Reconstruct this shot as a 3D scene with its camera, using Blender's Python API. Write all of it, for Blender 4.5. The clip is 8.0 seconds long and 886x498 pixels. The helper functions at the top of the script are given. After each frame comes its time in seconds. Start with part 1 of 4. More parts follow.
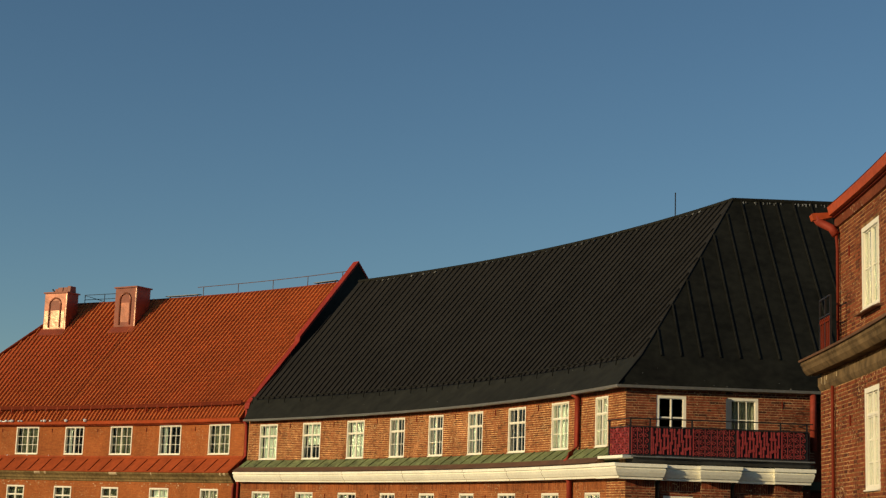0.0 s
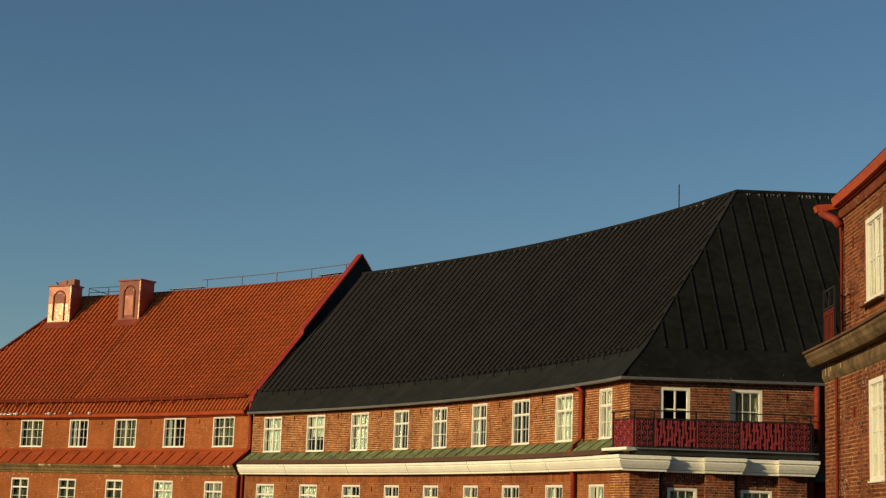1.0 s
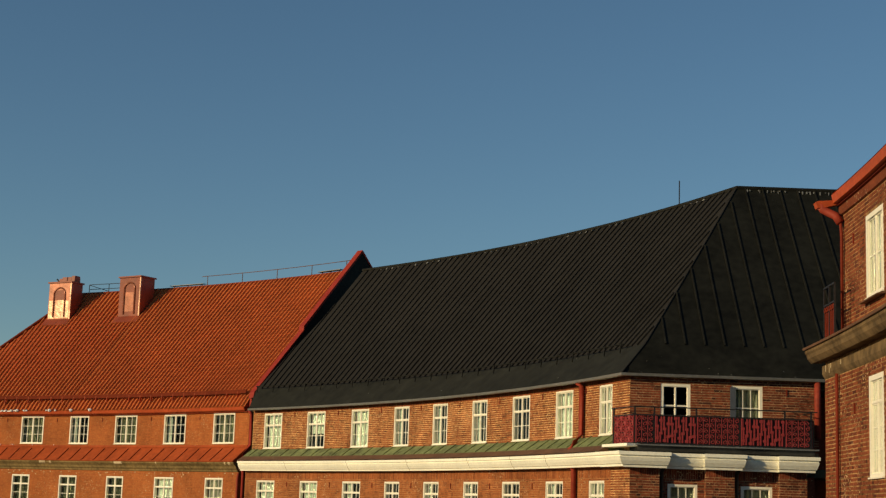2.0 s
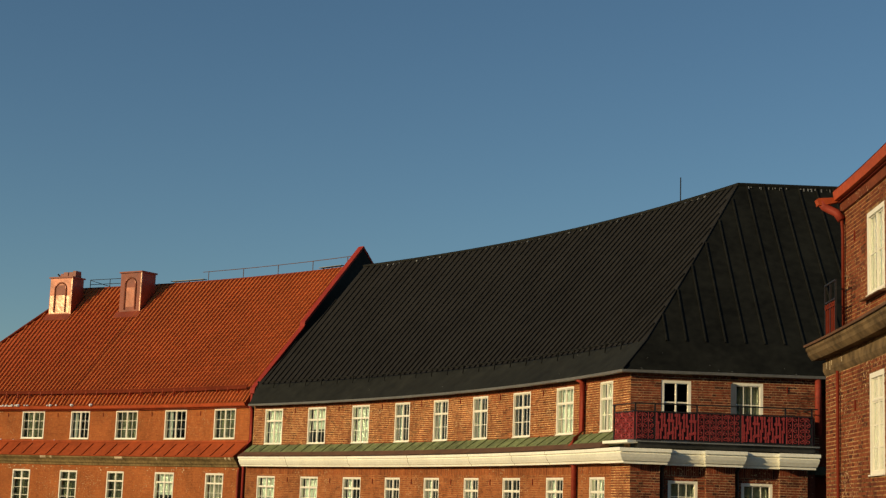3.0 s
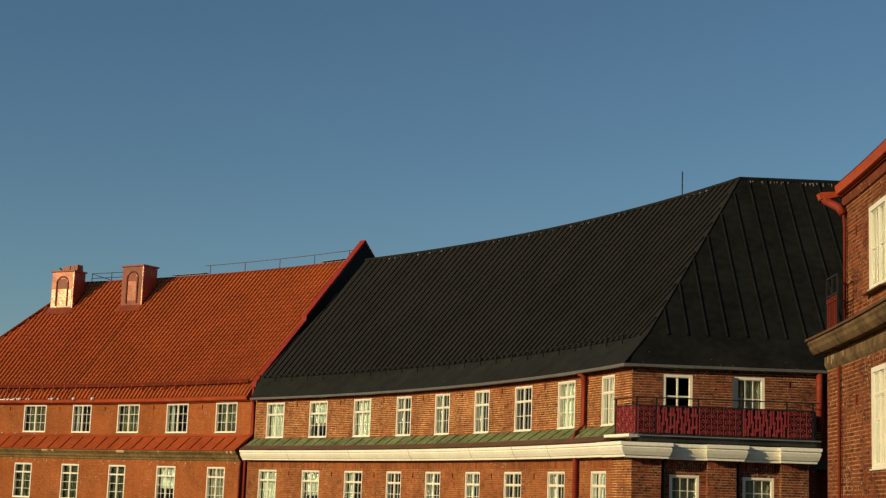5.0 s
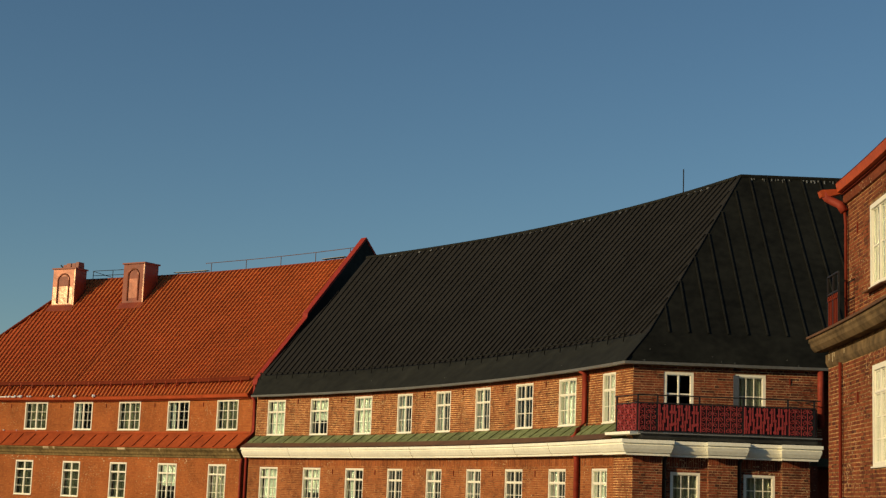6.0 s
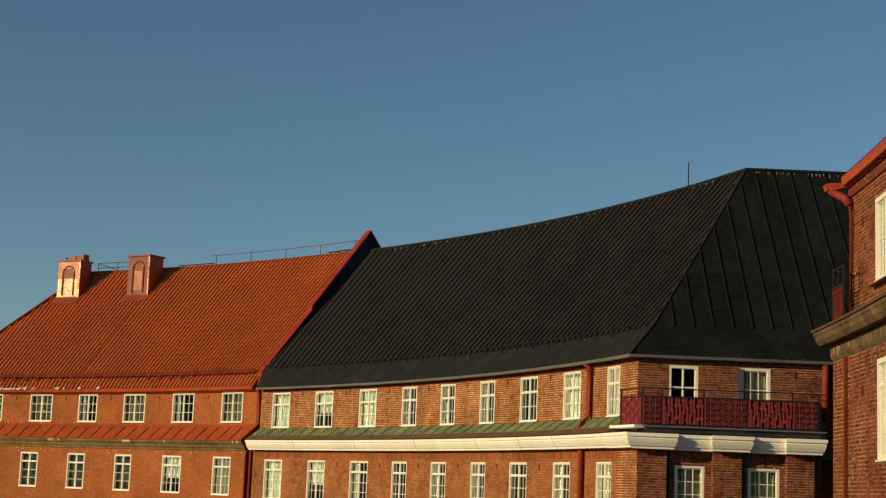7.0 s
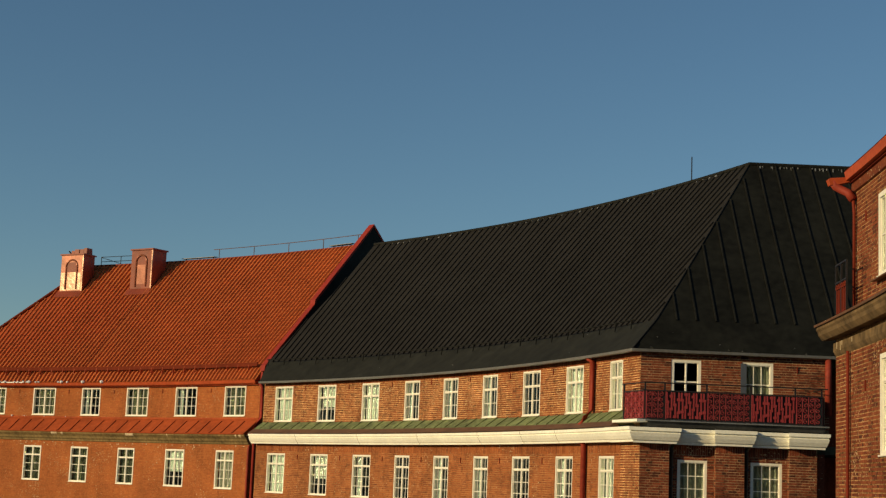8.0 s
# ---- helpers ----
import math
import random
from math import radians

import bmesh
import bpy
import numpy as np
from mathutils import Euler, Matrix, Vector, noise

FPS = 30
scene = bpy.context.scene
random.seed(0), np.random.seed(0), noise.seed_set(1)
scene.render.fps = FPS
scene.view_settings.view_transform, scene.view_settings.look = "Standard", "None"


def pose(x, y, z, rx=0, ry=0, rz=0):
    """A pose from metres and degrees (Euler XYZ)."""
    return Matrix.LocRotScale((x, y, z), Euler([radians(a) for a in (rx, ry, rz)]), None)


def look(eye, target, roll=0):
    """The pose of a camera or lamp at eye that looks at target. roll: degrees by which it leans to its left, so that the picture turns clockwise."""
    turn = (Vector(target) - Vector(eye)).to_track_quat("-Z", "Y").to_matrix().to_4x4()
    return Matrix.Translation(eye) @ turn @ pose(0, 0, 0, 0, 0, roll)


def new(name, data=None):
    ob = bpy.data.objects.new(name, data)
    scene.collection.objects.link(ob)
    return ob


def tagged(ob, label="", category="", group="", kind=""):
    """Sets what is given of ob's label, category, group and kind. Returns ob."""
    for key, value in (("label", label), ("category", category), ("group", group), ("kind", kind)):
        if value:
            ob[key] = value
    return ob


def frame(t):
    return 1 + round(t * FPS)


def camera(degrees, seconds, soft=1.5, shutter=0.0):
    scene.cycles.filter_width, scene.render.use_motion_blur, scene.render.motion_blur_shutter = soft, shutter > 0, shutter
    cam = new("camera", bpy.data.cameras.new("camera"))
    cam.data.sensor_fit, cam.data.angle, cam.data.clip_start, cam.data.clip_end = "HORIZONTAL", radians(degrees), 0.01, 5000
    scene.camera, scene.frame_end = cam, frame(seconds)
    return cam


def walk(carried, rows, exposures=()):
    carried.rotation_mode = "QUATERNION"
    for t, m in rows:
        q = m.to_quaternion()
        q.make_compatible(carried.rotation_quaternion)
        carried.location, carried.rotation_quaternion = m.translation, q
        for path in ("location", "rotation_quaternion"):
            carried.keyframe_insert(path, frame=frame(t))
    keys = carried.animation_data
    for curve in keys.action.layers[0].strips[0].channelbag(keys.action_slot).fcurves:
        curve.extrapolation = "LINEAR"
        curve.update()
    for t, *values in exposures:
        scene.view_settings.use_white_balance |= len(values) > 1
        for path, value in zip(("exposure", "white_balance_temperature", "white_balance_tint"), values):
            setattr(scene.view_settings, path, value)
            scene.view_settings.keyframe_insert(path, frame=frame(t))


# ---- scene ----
FOV = 31.797
EYE_Z = 9.0
cam = camera(FOV, 8.0, soft=1.3)
# seconds, tilt, lean and turn of a camera held at one spot
TURNS = ((0.0, 99.970, -1.981, -0.529), (0.5, 99.939, -1.908, -0.559), (1.0, 99.681, -1.896, -0.375),
         (1.5, 99.618, -1.820, -0.365), (3.0, 99.408, -2.026, -0.348), (3.5, 99.424, -2.050, -0.353),
         (4.0, 99.425, -2.164, -0.346), (4.5, 99.284, -2.084, -0.320), (6.0, 99.088, -2.086, -0.256),
         (6.5, 98.946, -2.199, -0.191), (7.0, 98.823, -2.212, -0.097), (7.5, 98.710, -2.261, -0.051),
         (8.0, 98.603, -2.302, 0.0))
walk(cam, [(t, pose(0, 0, EYE_Z, a, b, c)) for t, a, b, c in TURNS], exposures=((0.0, 0.0, 6250, 0.0), (8.0, 0.0, 6250, 0.0)))

# ---- light ----
SUN_ELEVATION, SUN_AZIMUTH = 15.5, 243.0      # azimuth clockwise from +y
to_sun = Vector((math.sin(radians(SUN_AZIMUTH)) * math.cos(radians(SUN_ELEVATION)),
                 math.cos(radians(SUN_AZIMUTH)) * math.cos(radians(SUN_ELEVATION)), math.sin(radians(SUN_ELEVATION))))
world = bpy.data.worlds.new("world")
scene.world = world
world.use_nodes = True
sky = world.node_tree.nodes.new("ShaderNodeTexSky")
sky.sky_type, sky.sun_disc = "NISHITA", False
sky.sun_elevation, sky.sun_rotation = radians(SUN_ELEVATION), radians(SUN_AZIMUTH)
sky.air_density, sky.dust_density, sky.ozone_density = 1.0, 0.0, 3.0
world.node_tree.links.new(sky.outputs[0], world.node_tree.nodes["Background"].inputs[0])
world.node_tree.nodes["Background"].inputs[1].default_value = 0.073
sun = new("sun", bpy.data.lights.new("sun", "SUN"))
sun.data.energy, sun.data.angle, sun.data.color = 3.9, radians(0.5), (1.0, 0.72, 0.40)
sun.matrix_world = look(to_sun * 100, (0, 0, 0))


# ---- materials ----
def material(name, base, rough=0.6, metal=0.0, spread=0.25, grain=30.0, stain=0.6, bump=0.15, spec=0.5):
    """A surface with fine grain and broad stains round a base colour."""
    m = bpy.data.materials.new(name)
    m.use_nodes = True
    nt, b = m.node_tree, m.node_tree.nodes["Principled BSDF"]
    co = nt.nodes.new("ShaderNodeTexCoord")
    fine, broad = nt.nodes.new("ShaderNodeTexNoise"), nt.nodes.new("ShaderNodeTexNoise")
    fine.inputs["Scale"].default_value, broad.inputs["Scale"].default_value = grain, stain
    fine.inputs["Detail"].default_value = broad.inputs["Detail"].default_value = 6
    add = nt.nodes.new("ShaderNodeMath")
    add.operation = "ADD"
    for n in (fine, broad):
        nt.links.new(co.outputs["Object"], n.inputs["Vector"])
    nt.links.new(fine.outputs[0], add.inputs[0])
    nt.links.new(broad.outputs[0], add.inputs[1])
    ramp = nt.nodes.new("ShaderNodeMapRange")
    ramp.inputs[1].default_value, ramp.inputs[2].default_value = 0.7, 1.3
    ramp.inputs[3].default_value, ramp.inputs[4].default_value = 1 - spread, 1 + spread
    nt.links.new(add.outputs[0], ramp.inputs[0])
    mul = nt.nodes.new("ShaderNodeMix")
    mul.data_type, mul.blend_type = "RGBA", "MULTIPLY"
    mul.inputs["Factor"].default_value = 1.0
    mul.inputs["A"].default_value = (*base, 1)
    nt.links.new(ramp.outputs[0], mul.inputs["B"])
    nt.links.new(mul.outputs["Result"], b.inputs["Base Color"])
    b.inputs["Roughness"].default_value, b.inputs["Metallic"].default_value = rough, metal
    b.inputs["Specular IOR Level"].default_value = spec
    bp = nt.nodes.new("ShaderNodeBump")
    bp.inputs["Strength"].default_value, bp.inputs["Distance"].default_value = bump, 0.02
    nt.links.new(fine.outputs[0], bp.inputs["Height"])
    nt.links.new(bp.outputs[0], b.inputs["Normal"])
    return m


def brick(name, light, mid, burnt, single=False, blotch=0.42, fleck=(0.52, 0.36, 0.20)):
    """Fired brick: every brick of its own shade, some burnt dark, with patches of weathering over many bricks."""
    m = bpy.data.materials.new(name)
    m.use_nodes = True
    nt, b = m.node_tree, m.node_tree.nodes["Principled BSDF"]
    if single:
        pick = nt.nodes.new("ShaderNodeObjectInfo").outputs["Random"]
    else:
        pick = nt.nodes.new("ShaderNodeNewGeometry").outputs["Random Per Island"]
    ramp = nt.nodes.new("ShaderNodeValToRGB")
    ramp.color_ramp.elements[0].color, ramp.color_ramp.elements[1].color = (*burnt, 1), (*light, 1)
    for p, c in ((0.22, mid), (0.72, light)):
        ramp.color_ramp.elements.new(p).color = (*c, 1)
    nt.links.new(pick, ramp.inputs[0])
    co = nt.nodes.new("ShaderNodeNewGeometry")
    broad, fine = nt.nodes.new("ShaderNodeTexNoise"), nt.nodes.new("ShaderNodeTexNoise")
    broad.inputs["Scale"].default_value, fine.inputs["Scale"].default_value = 0.9, 14.0
    broad.inputs["Detail"].default_value, fine.inputs["Detail"].default_value = 6, 6
    add = nt.nodes.new("ShaderNodeMath")
    add.operation = "ADD"
    for k, n in enumerate((broad, fine)):
        nt.links.new(co.outputs["Position"], n.inputs["Vector"])
        nt.links.new(n.outputs[0], add.inputs[k])
    span = nt.nodes.new("ShaderNodeMapRange")
    span.inputs[1].default_value, span.inputs[2].default_value = 0.65, 1.35
    span.inputs[3].default_value, span.inputs[4].default_value = 1 - blotch, 1 + blotch
    nt.links.new(add.outputs[0], span.inputs[0])
    mul = nt.nodes.new("ShaderNodeMix")
    mul.data_type, mul.blend_type = "RGBA", "MULTIPLY"
    mul.inputs["Factor"].default_value = 1.0
    nt.links.new(ramp.outputs[0], mul.inputs["A"])
    nt.links.new(span.outputs[0], mul.inputs["B"])
    # small pale chips and lime spots, in clusters
    spot, heap = nt.nodes.new("ShaderNodeTexNoise"), nt.nodes.new("ShaderNodeTexNoise")
    spot.inputs["Scale"].default_value, heap.inputs["Scale"].default_value = 15.0, 0.7
    spot.inputs["Detail"].default_value, heap.inputs["Detail"].default_value = 3, 3
    both, cut, chip = nt.nodes.new("ShaderNodeMath"), nt.nodes.new("ShaderNodeMapRange"), nt.nodes.new("ShaderNodeMix")
    both.operation = "MULTIPLY_ADD"
    both.inputs[1].default_value = 0.45
    cut.inputs[1].default_value, cut.inputs[2].default_value = 0.895, 0.945
    for n in (spot, heap):
        nt.links.new(co.outputs["Position"], n.inputs["Vector"])
    nt.links.new(heap.outputs[0], both.inputs[0])
    nt.links.new(spot.outputs[0], both.inputs[2])
    nt.links.new(both.outputs[0], cut.inputs[0])
    chip.data_type = "RGBA"
    chip.inputs["B"].default_value = (*fleck, 1)
    nt.links.new(cut.outputs[0], chip.inputs["Factor"])
    nt.links.new(mul.outputs["Result"], chip.inputs["A"])
    nt.links.new(chip.outputs["Result"], b.inputs["Base Color"])
    b.inputs["Roughness"].default_value, b.inputs["Specular IOR Level"].default_value = 0.85, 0.2
    bp = nt.nodes.new("ShaderNodeBump")
    bp.inputs["Strength"].default_value, bp.inputs["Distance"].default_value = 0.3, 0.01
    nt.links.new(fine.outputs[0], bp.inputs["Height"])
    nt.links.new(bp.outputs[0], b.inputs["Normal"])
    return m


RED_TONES = ("red_brick", (0.365, 0.112, 0.030), (0.34, 0.098, 0.026), (0.305, 0.082, 0.022))
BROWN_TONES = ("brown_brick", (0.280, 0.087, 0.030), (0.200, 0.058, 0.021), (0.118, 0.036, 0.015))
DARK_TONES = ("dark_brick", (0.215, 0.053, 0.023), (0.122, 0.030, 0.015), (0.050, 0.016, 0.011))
LOWER_TONES = ("lower_brick", (0.32, 0.103, 0.032), (0.27, 0.082, 0.026), (0.19, 0.056, 0.020))
BAND_TONES = ("band_brick", (0.27, 0.076, 0.026), (0.22, 0.058, 0.020), (0.15, 0.040, 0.015))
NEAR_TONES = ("near_brick", (0.22, 0.060, 0.022), (0.15, 0.037, 0.015), (0.085, 0.023, 0.012))
RED_BRICK, BROWN_BRICK, DARK_BRICK, NEAR_BRICK, BAND_BRICK, LOWER_BRICK = (brick(*t) for t in (RED_TONES, BROWN_TONES, DARK_TONES, NEAR_TONES, BAND_TONES, LOWER_TONES))
DARK_SINGLE, NEAR_SINGLE, BROWN_SINGLE = (brick(t[0] + "_single", *t[1:], single=True) for t in (DARK_TONES, NEAR_TONES, BROWN_TONES))
RED_MORTAR = material("red_mortar", (0.32, 0.112, 0.036), 0.95, 0, 0.3, 5.0, 0.8, 0.2, 0.1)
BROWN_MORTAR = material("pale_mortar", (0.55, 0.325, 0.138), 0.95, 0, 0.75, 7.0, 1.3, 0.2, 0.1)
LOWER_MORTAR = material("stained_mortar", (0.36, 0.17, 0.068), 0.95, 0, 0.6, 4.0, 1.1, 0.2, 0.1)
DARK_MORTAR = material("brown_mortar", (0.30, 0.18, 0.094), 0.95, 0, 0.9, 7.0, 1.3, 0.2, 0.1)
NEAR_MORTAR = material("near_mortar", (0.30, 0.165, 0.072), 0.95, 0, 0.85, 7.0, 1.3, 0.2, 0.1)
TILE = material("clay_tile", (0.485, 0.128, 0.034), 0.8, 0, 0.15, 4.0, 0.5, 0.1, 0.2)
BRONZE = material("brown_sheet_metal", (0.30, 0.095, 0.045), 0.4, 0.2, 0.35, 1.8, 1.5, 0.8, 0.4)
CHIM_RED = material("red_painted_sheet", (0.245, 0.050, 0.020), 0.5, 0.0, 0.25, 2.2, 1.5, 0.5, 0.3)
RED_METAL = material("red_painted_metal", (0.41, 0.072, 0.021), 0.55, 0, 0.22, 8.0, 1.2, 0.08, 0.2)
COPPER = material("copper_sheet", (0.43, 0.25, 0.165), 0.40, 0.45, 0.5, 3.2, 1.5, 1.4)
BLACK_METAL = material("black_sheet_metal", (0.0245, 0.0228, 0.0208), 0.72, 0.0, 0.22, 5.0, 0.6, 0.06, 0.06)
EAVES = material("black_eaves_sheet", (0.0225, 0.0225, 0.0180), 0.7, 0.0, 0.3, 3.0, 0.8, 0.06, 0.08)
# darker copy of the roof metal: the end face's shade is in its colour
BLACK_END = material("shaded_black_sheet_metal", (0.0122, 0.0124, 0.0098), 0.7, 0.0, 0.45, 4.0, 0.7, 0.06, 0.08)
BLACK_TRIM = material("black_trim_metal", (0.016, 0.0155, 0.012), 0.65, 0.0, 0.4, 6.0, 1.0, 0.06, 0.12)
ZINC = material("grey_gutter_metal", (0.215, 0.215, 0.21), 0.45, 0.4, 0.2, 10.0, 1.0, 0.05)
GREEN = material("green_patina_copper", (0.16, 0.185, 0.072), 0.75, 0.0, 0.5, 6.0, 1.3, 0.1)
GUARD_RED = material("dull_red_sheet", (0.145, 0.024, 0.009), 0.85, 0, 0.2, 6.0, 1.0, 0.05, 0.08)
SKIRT_RED = material("matt_red_sheet", (0.34, 0.066, 0.017), 0.7, 0, 0.25, 5.0, 1.0, 0.08, 0.15)
# balcony slab: the shadow between railing and cornice is put into this near-black
SLAB_SHADE = material("shade_dark_slab_metal", (0.035, 0.036, 0.036), 0.6, 0.0, 0.4, 9.0, 1.5, 0.1, 0.3)
RUST = material("rusty_brown_metal", (0.13, 0.062, 0.03), 0.7, 0.0, 0.3, 9.0, 1.1, 0.1)
WHITE = material("cream_plaster", (0.90, 0.87, 0.74), 0.7, 0, 0.10, 12.0, 0.8, 0.06, 0.3)
SOOTY_STONE = material("sooty_tan_stone", (0.135, 0.088, 0.042), 0.88, 0, 0.6, 5.0, 1.2, 0.3, 0.2)
STONE = material("weathered_tan_stone", (0.205, 0.142, 0.058), 0.85, 0, 0.5, 7.0, 0.9, 0.25, 0.2)
PAINT = material("cream_window_paint", (0.86, 0.81, 0.68), 0.5, 0, 0.06, 15.0, 1.5, 0.03)
PATCH = material("pale_stone_repair", (0.55, 0.44, 0.28), 0.8, 0, 0.25, 10.0, 2.0, 0.2, 0.2)
CRIMSON = material("crimson_painted_metal", (0.285, 0.031, 0.019), 0.6, 0, 0.25, 8.0, 1.2, 0.08, 0.15)
PIPE_RED = material("dull_red_pipe_paint", (0.275, 0.043, 0.024), 0.6, 0, 0.25, 9.0, 1.0, 0.05, 0.15)
MAROON = material("dark_red_paint", (0.17, 0.024, 0.010), 0.7, 0, 0.2, 9.0, 1.0, 0.05, 0.15)
LEAD = material("pale_lead", (0.24, 0.235, 0.22), 0.6, 0.2, 0.4, 12.0, 2.0, 0.2)
IRON = material("black_iron", (0.02, 0.018, 0.018), 0.5, 0.2, 0.2, 20.0, 2.0, 0.05)
RED_IRON = material("red_painted_iron", (0.285, 0.032, 0.032), 0.5, 0, 0.2, 20.0, 2.0, 0.05)
CLOTH = material("pale_curtain_cloth", (0.46, 0.55, 0.47), 0.9, 0, 0.12, 14.0, 3.0, 0.1, 0.2)
# curtain cloth darkened, so the shade deep behind the glass is in its colour
NET = material("shaded_net_cloth", (0.20, 0.215, 0.155), 0.9, 0, 0.2, 9.0, 2.0, 0.1, 0.2)
# olive reflection of the panes, painted on a sheet added behind the glass
PANE_TINT = material("olive_pane_reflection", (0.075, 0.085, 0.048), 0.9, 0, 0.45, 5.0, 2.5, 0.1, 0.2)
# gloom of the unlit rooms is put into this very dark olive plaster
PLASTER = material("shade_dark_plaster", (0.085, 0.078, 0.045), 0.9, 0, 0.1, 4.0, 0.8, 0.05, 0.2)
# colour of the shadow painted on the balcony door's casing
SHADOW_BLUE = material("grey_blue_shadow", (0.075, 0.085, 0.105), 0.5, 0, 0.1, 10.0, 1.0, 0.03)
ICE = material("white_ice", (0.88, 0.88, 0.86), 0.3, 0, 0.05, 20.0, 2.0, 0.1)
ASPHALT = material("asphalt", (0.05, 0.05, 0.05), 0.9, 0, 0.3, 20.0, 0.2, 0.2, 0.2)
GLASS = bpy.data.materials.new("window_glass")
GLASS.use_nodes = True
gb = GLASS.node_tree.nodes["Principled BSDF"]
gb.inputs["Base Color"].default_value = (0.92, 0.96, 0.93, 1)
gb.inputs["Transmission Weight"].default_value, gb.inputs["Roughness"].default_value = 1.0, 0.03
gb.inputs["IOR"].default_value = 1.13


# ---- building blocks ----
class Geo:
    """Collects faces (with brick coordinates where given) and turns them into one mesh object."""

    def __init__(self):
        self.v, self.f, self.uv = [], [], []

    def face(self, pts, uv=None):
        n = len(self.v)
        self.v += [tuple(p) for p in pts]
        self.f.append(tuple(range(n, n + len(pts))))
        self.uv += list(uv) if uv else [(0.0, 0.0)] * len(pts)
        return self

    def box(self, M, s0, s1, d0, d1, z0, z1, n=1):
        for i in range(n):
            a, b = s0 + (s1 - s0) * i / n, s0 + (s1 - s0) * (i + 1) / n
            self.face([M(a, d1, z0), M(b, d1, z0), M(b, d1, z1), M(a, d1, z1)], [(a, z0), (b, z0), (b, z1), (a, z1)])
            self.face([M(b, d0, z0), M(a, d0, z0), M(a, d0, z1), M(b, d0, z1)], [(b, z0), (a, z0), (a, z1), (b, z1)])
            self.face([M(a, d1, z1), M(b, d1, z1), M(b, d0, z1), M(a, d0, z1)], [(a, d1), (b, d1), (b, d0), (a, d0)])
            self.face([M(a, d0, z0), M(b, d0, z0), M(b, d1, z0), M(a, d1, z0)], [(a, d0), (b, d0), (b, d1), (a, d1)])
        for s in (s0, s1):
            self.face([M(s, d0, z0), M(s, d1, z0), M(s, d1, z1), M(s, d0, z1)], [(d0, z0), (d1, z0), (d1, z1), (d0, z1)])
        return self

    def sweep(self, M, s0, s1, prof, n=1, closed=True, caps=True, m0=None, m1=None):
        """A profile of (d, z) drawn along s. m0, m1: s as a function of d at the ends, for mitres."""
        k = len(prof)
        e0, e1 = m0 or (lambda d: s0), m1 or (lambda d: s1)

        def P(i, j):
            d, z = prof[j % k]
            return M(e0(d) + (e1(d) - e0(d)) * i / n, d, z)
        for i in range(n):
            for j in range(k if closed else k - 1):
                self.face([P(i, j), P(i + 1, j), P(i + 1, j + 1), P(i, j + 1)])
        if closed and caps:
            self.face([P(0, j) for j in range(k)])
            self.face([P(n, j) for j in range(k)])
        return self

    def tube(self, pts, r, sides=8):
        """A round bar along points."""
        pts = [Vector(p) for p in pts]
        rings = []
        for i, p in enumerate(pts):
            t = (pts[min(i + 1, len(pts) - 1)] - pts[max(i - 1, 0)]).normalized()
            u = t.cross(Vector((0.31, 0.17, 0.93))).normalized()
            w = t.cross(u)
            rings.append([p + (u * math.cos(q) + w * math.sin(q)) * r for q in (2 * math.pi * j / sides for j in range(sides))])
        for a, b in zip(rings, rings[1:]):
            for j in range(sides):
                self.face([a[j], a[(j + 1) % sides], b[(j + 1) % sides], b[j]])
        self.face(rings[0]).face(rings[-1])
        return self

    def make(self, name, mat, parent=None, label="", smooth=False):
        me = bpy.data.meshes.new(name)
        me.from_pydata(self.v, [], self.f)
        lay = me.uv_layers.new(name="UVMap")
        lay.data.foreach_set("uv", [c for p in self.uv for c in p])
        bm = bmesh.new()
        bm.from_mesh(me)
        bmesh.ops.remove_doubles(bm, verts=bm.verts, dist=0.0005)
        bmesh.ops.recalc_face_normals(bm, faces=bm.faces)
        bm.to_mesh(me)
        bm.free()
        if smooth:
            me.polygons.foreach_set("use_smooth", [True] * len(me.polygons))
        me.materials.append(mat)
        ob = new(name, me)
        if parent:
            join(ob, parent)
        return tagged(ob, label=label)


def join(ob, parent):
    """Makes ob a part of parent; all meshes are built in place, so only a thing's own base is taken off."""
    ob.parent = parent
    if parent.type == "EMPTY":
        ob.matrix_parent_inverse = Matrix.Translation(-parent.location)


def thing(name, place, label, category, group="", kind=""):
    ob = new(name)
    ob.location = place
    ob.empty_display_size = 0.5
    return tagged(ob, label, category, group, kind)


def arc(cx, cy, r):
    """A curved front: s along it (rising towards the viewer), d out into the street, z above the eye."""
    return lambda s, d, z: Vector((cx + (r - d) * math.cos(-s / r), cy + (r - d) * math.sin(-s / r), EYE_Z + z))


def straight(origin, heading):
    a = radians(heading)
    e, n = Vector((math.sin(a), math.cos(a), 0)), Vector((math.cos(a), -math.sin(a), 0))
    o = Vector((origin[0], origin[1], EYE_Z))
    return lambda s, d, z: o + e * s + n * d + Vector((0, 0, z))


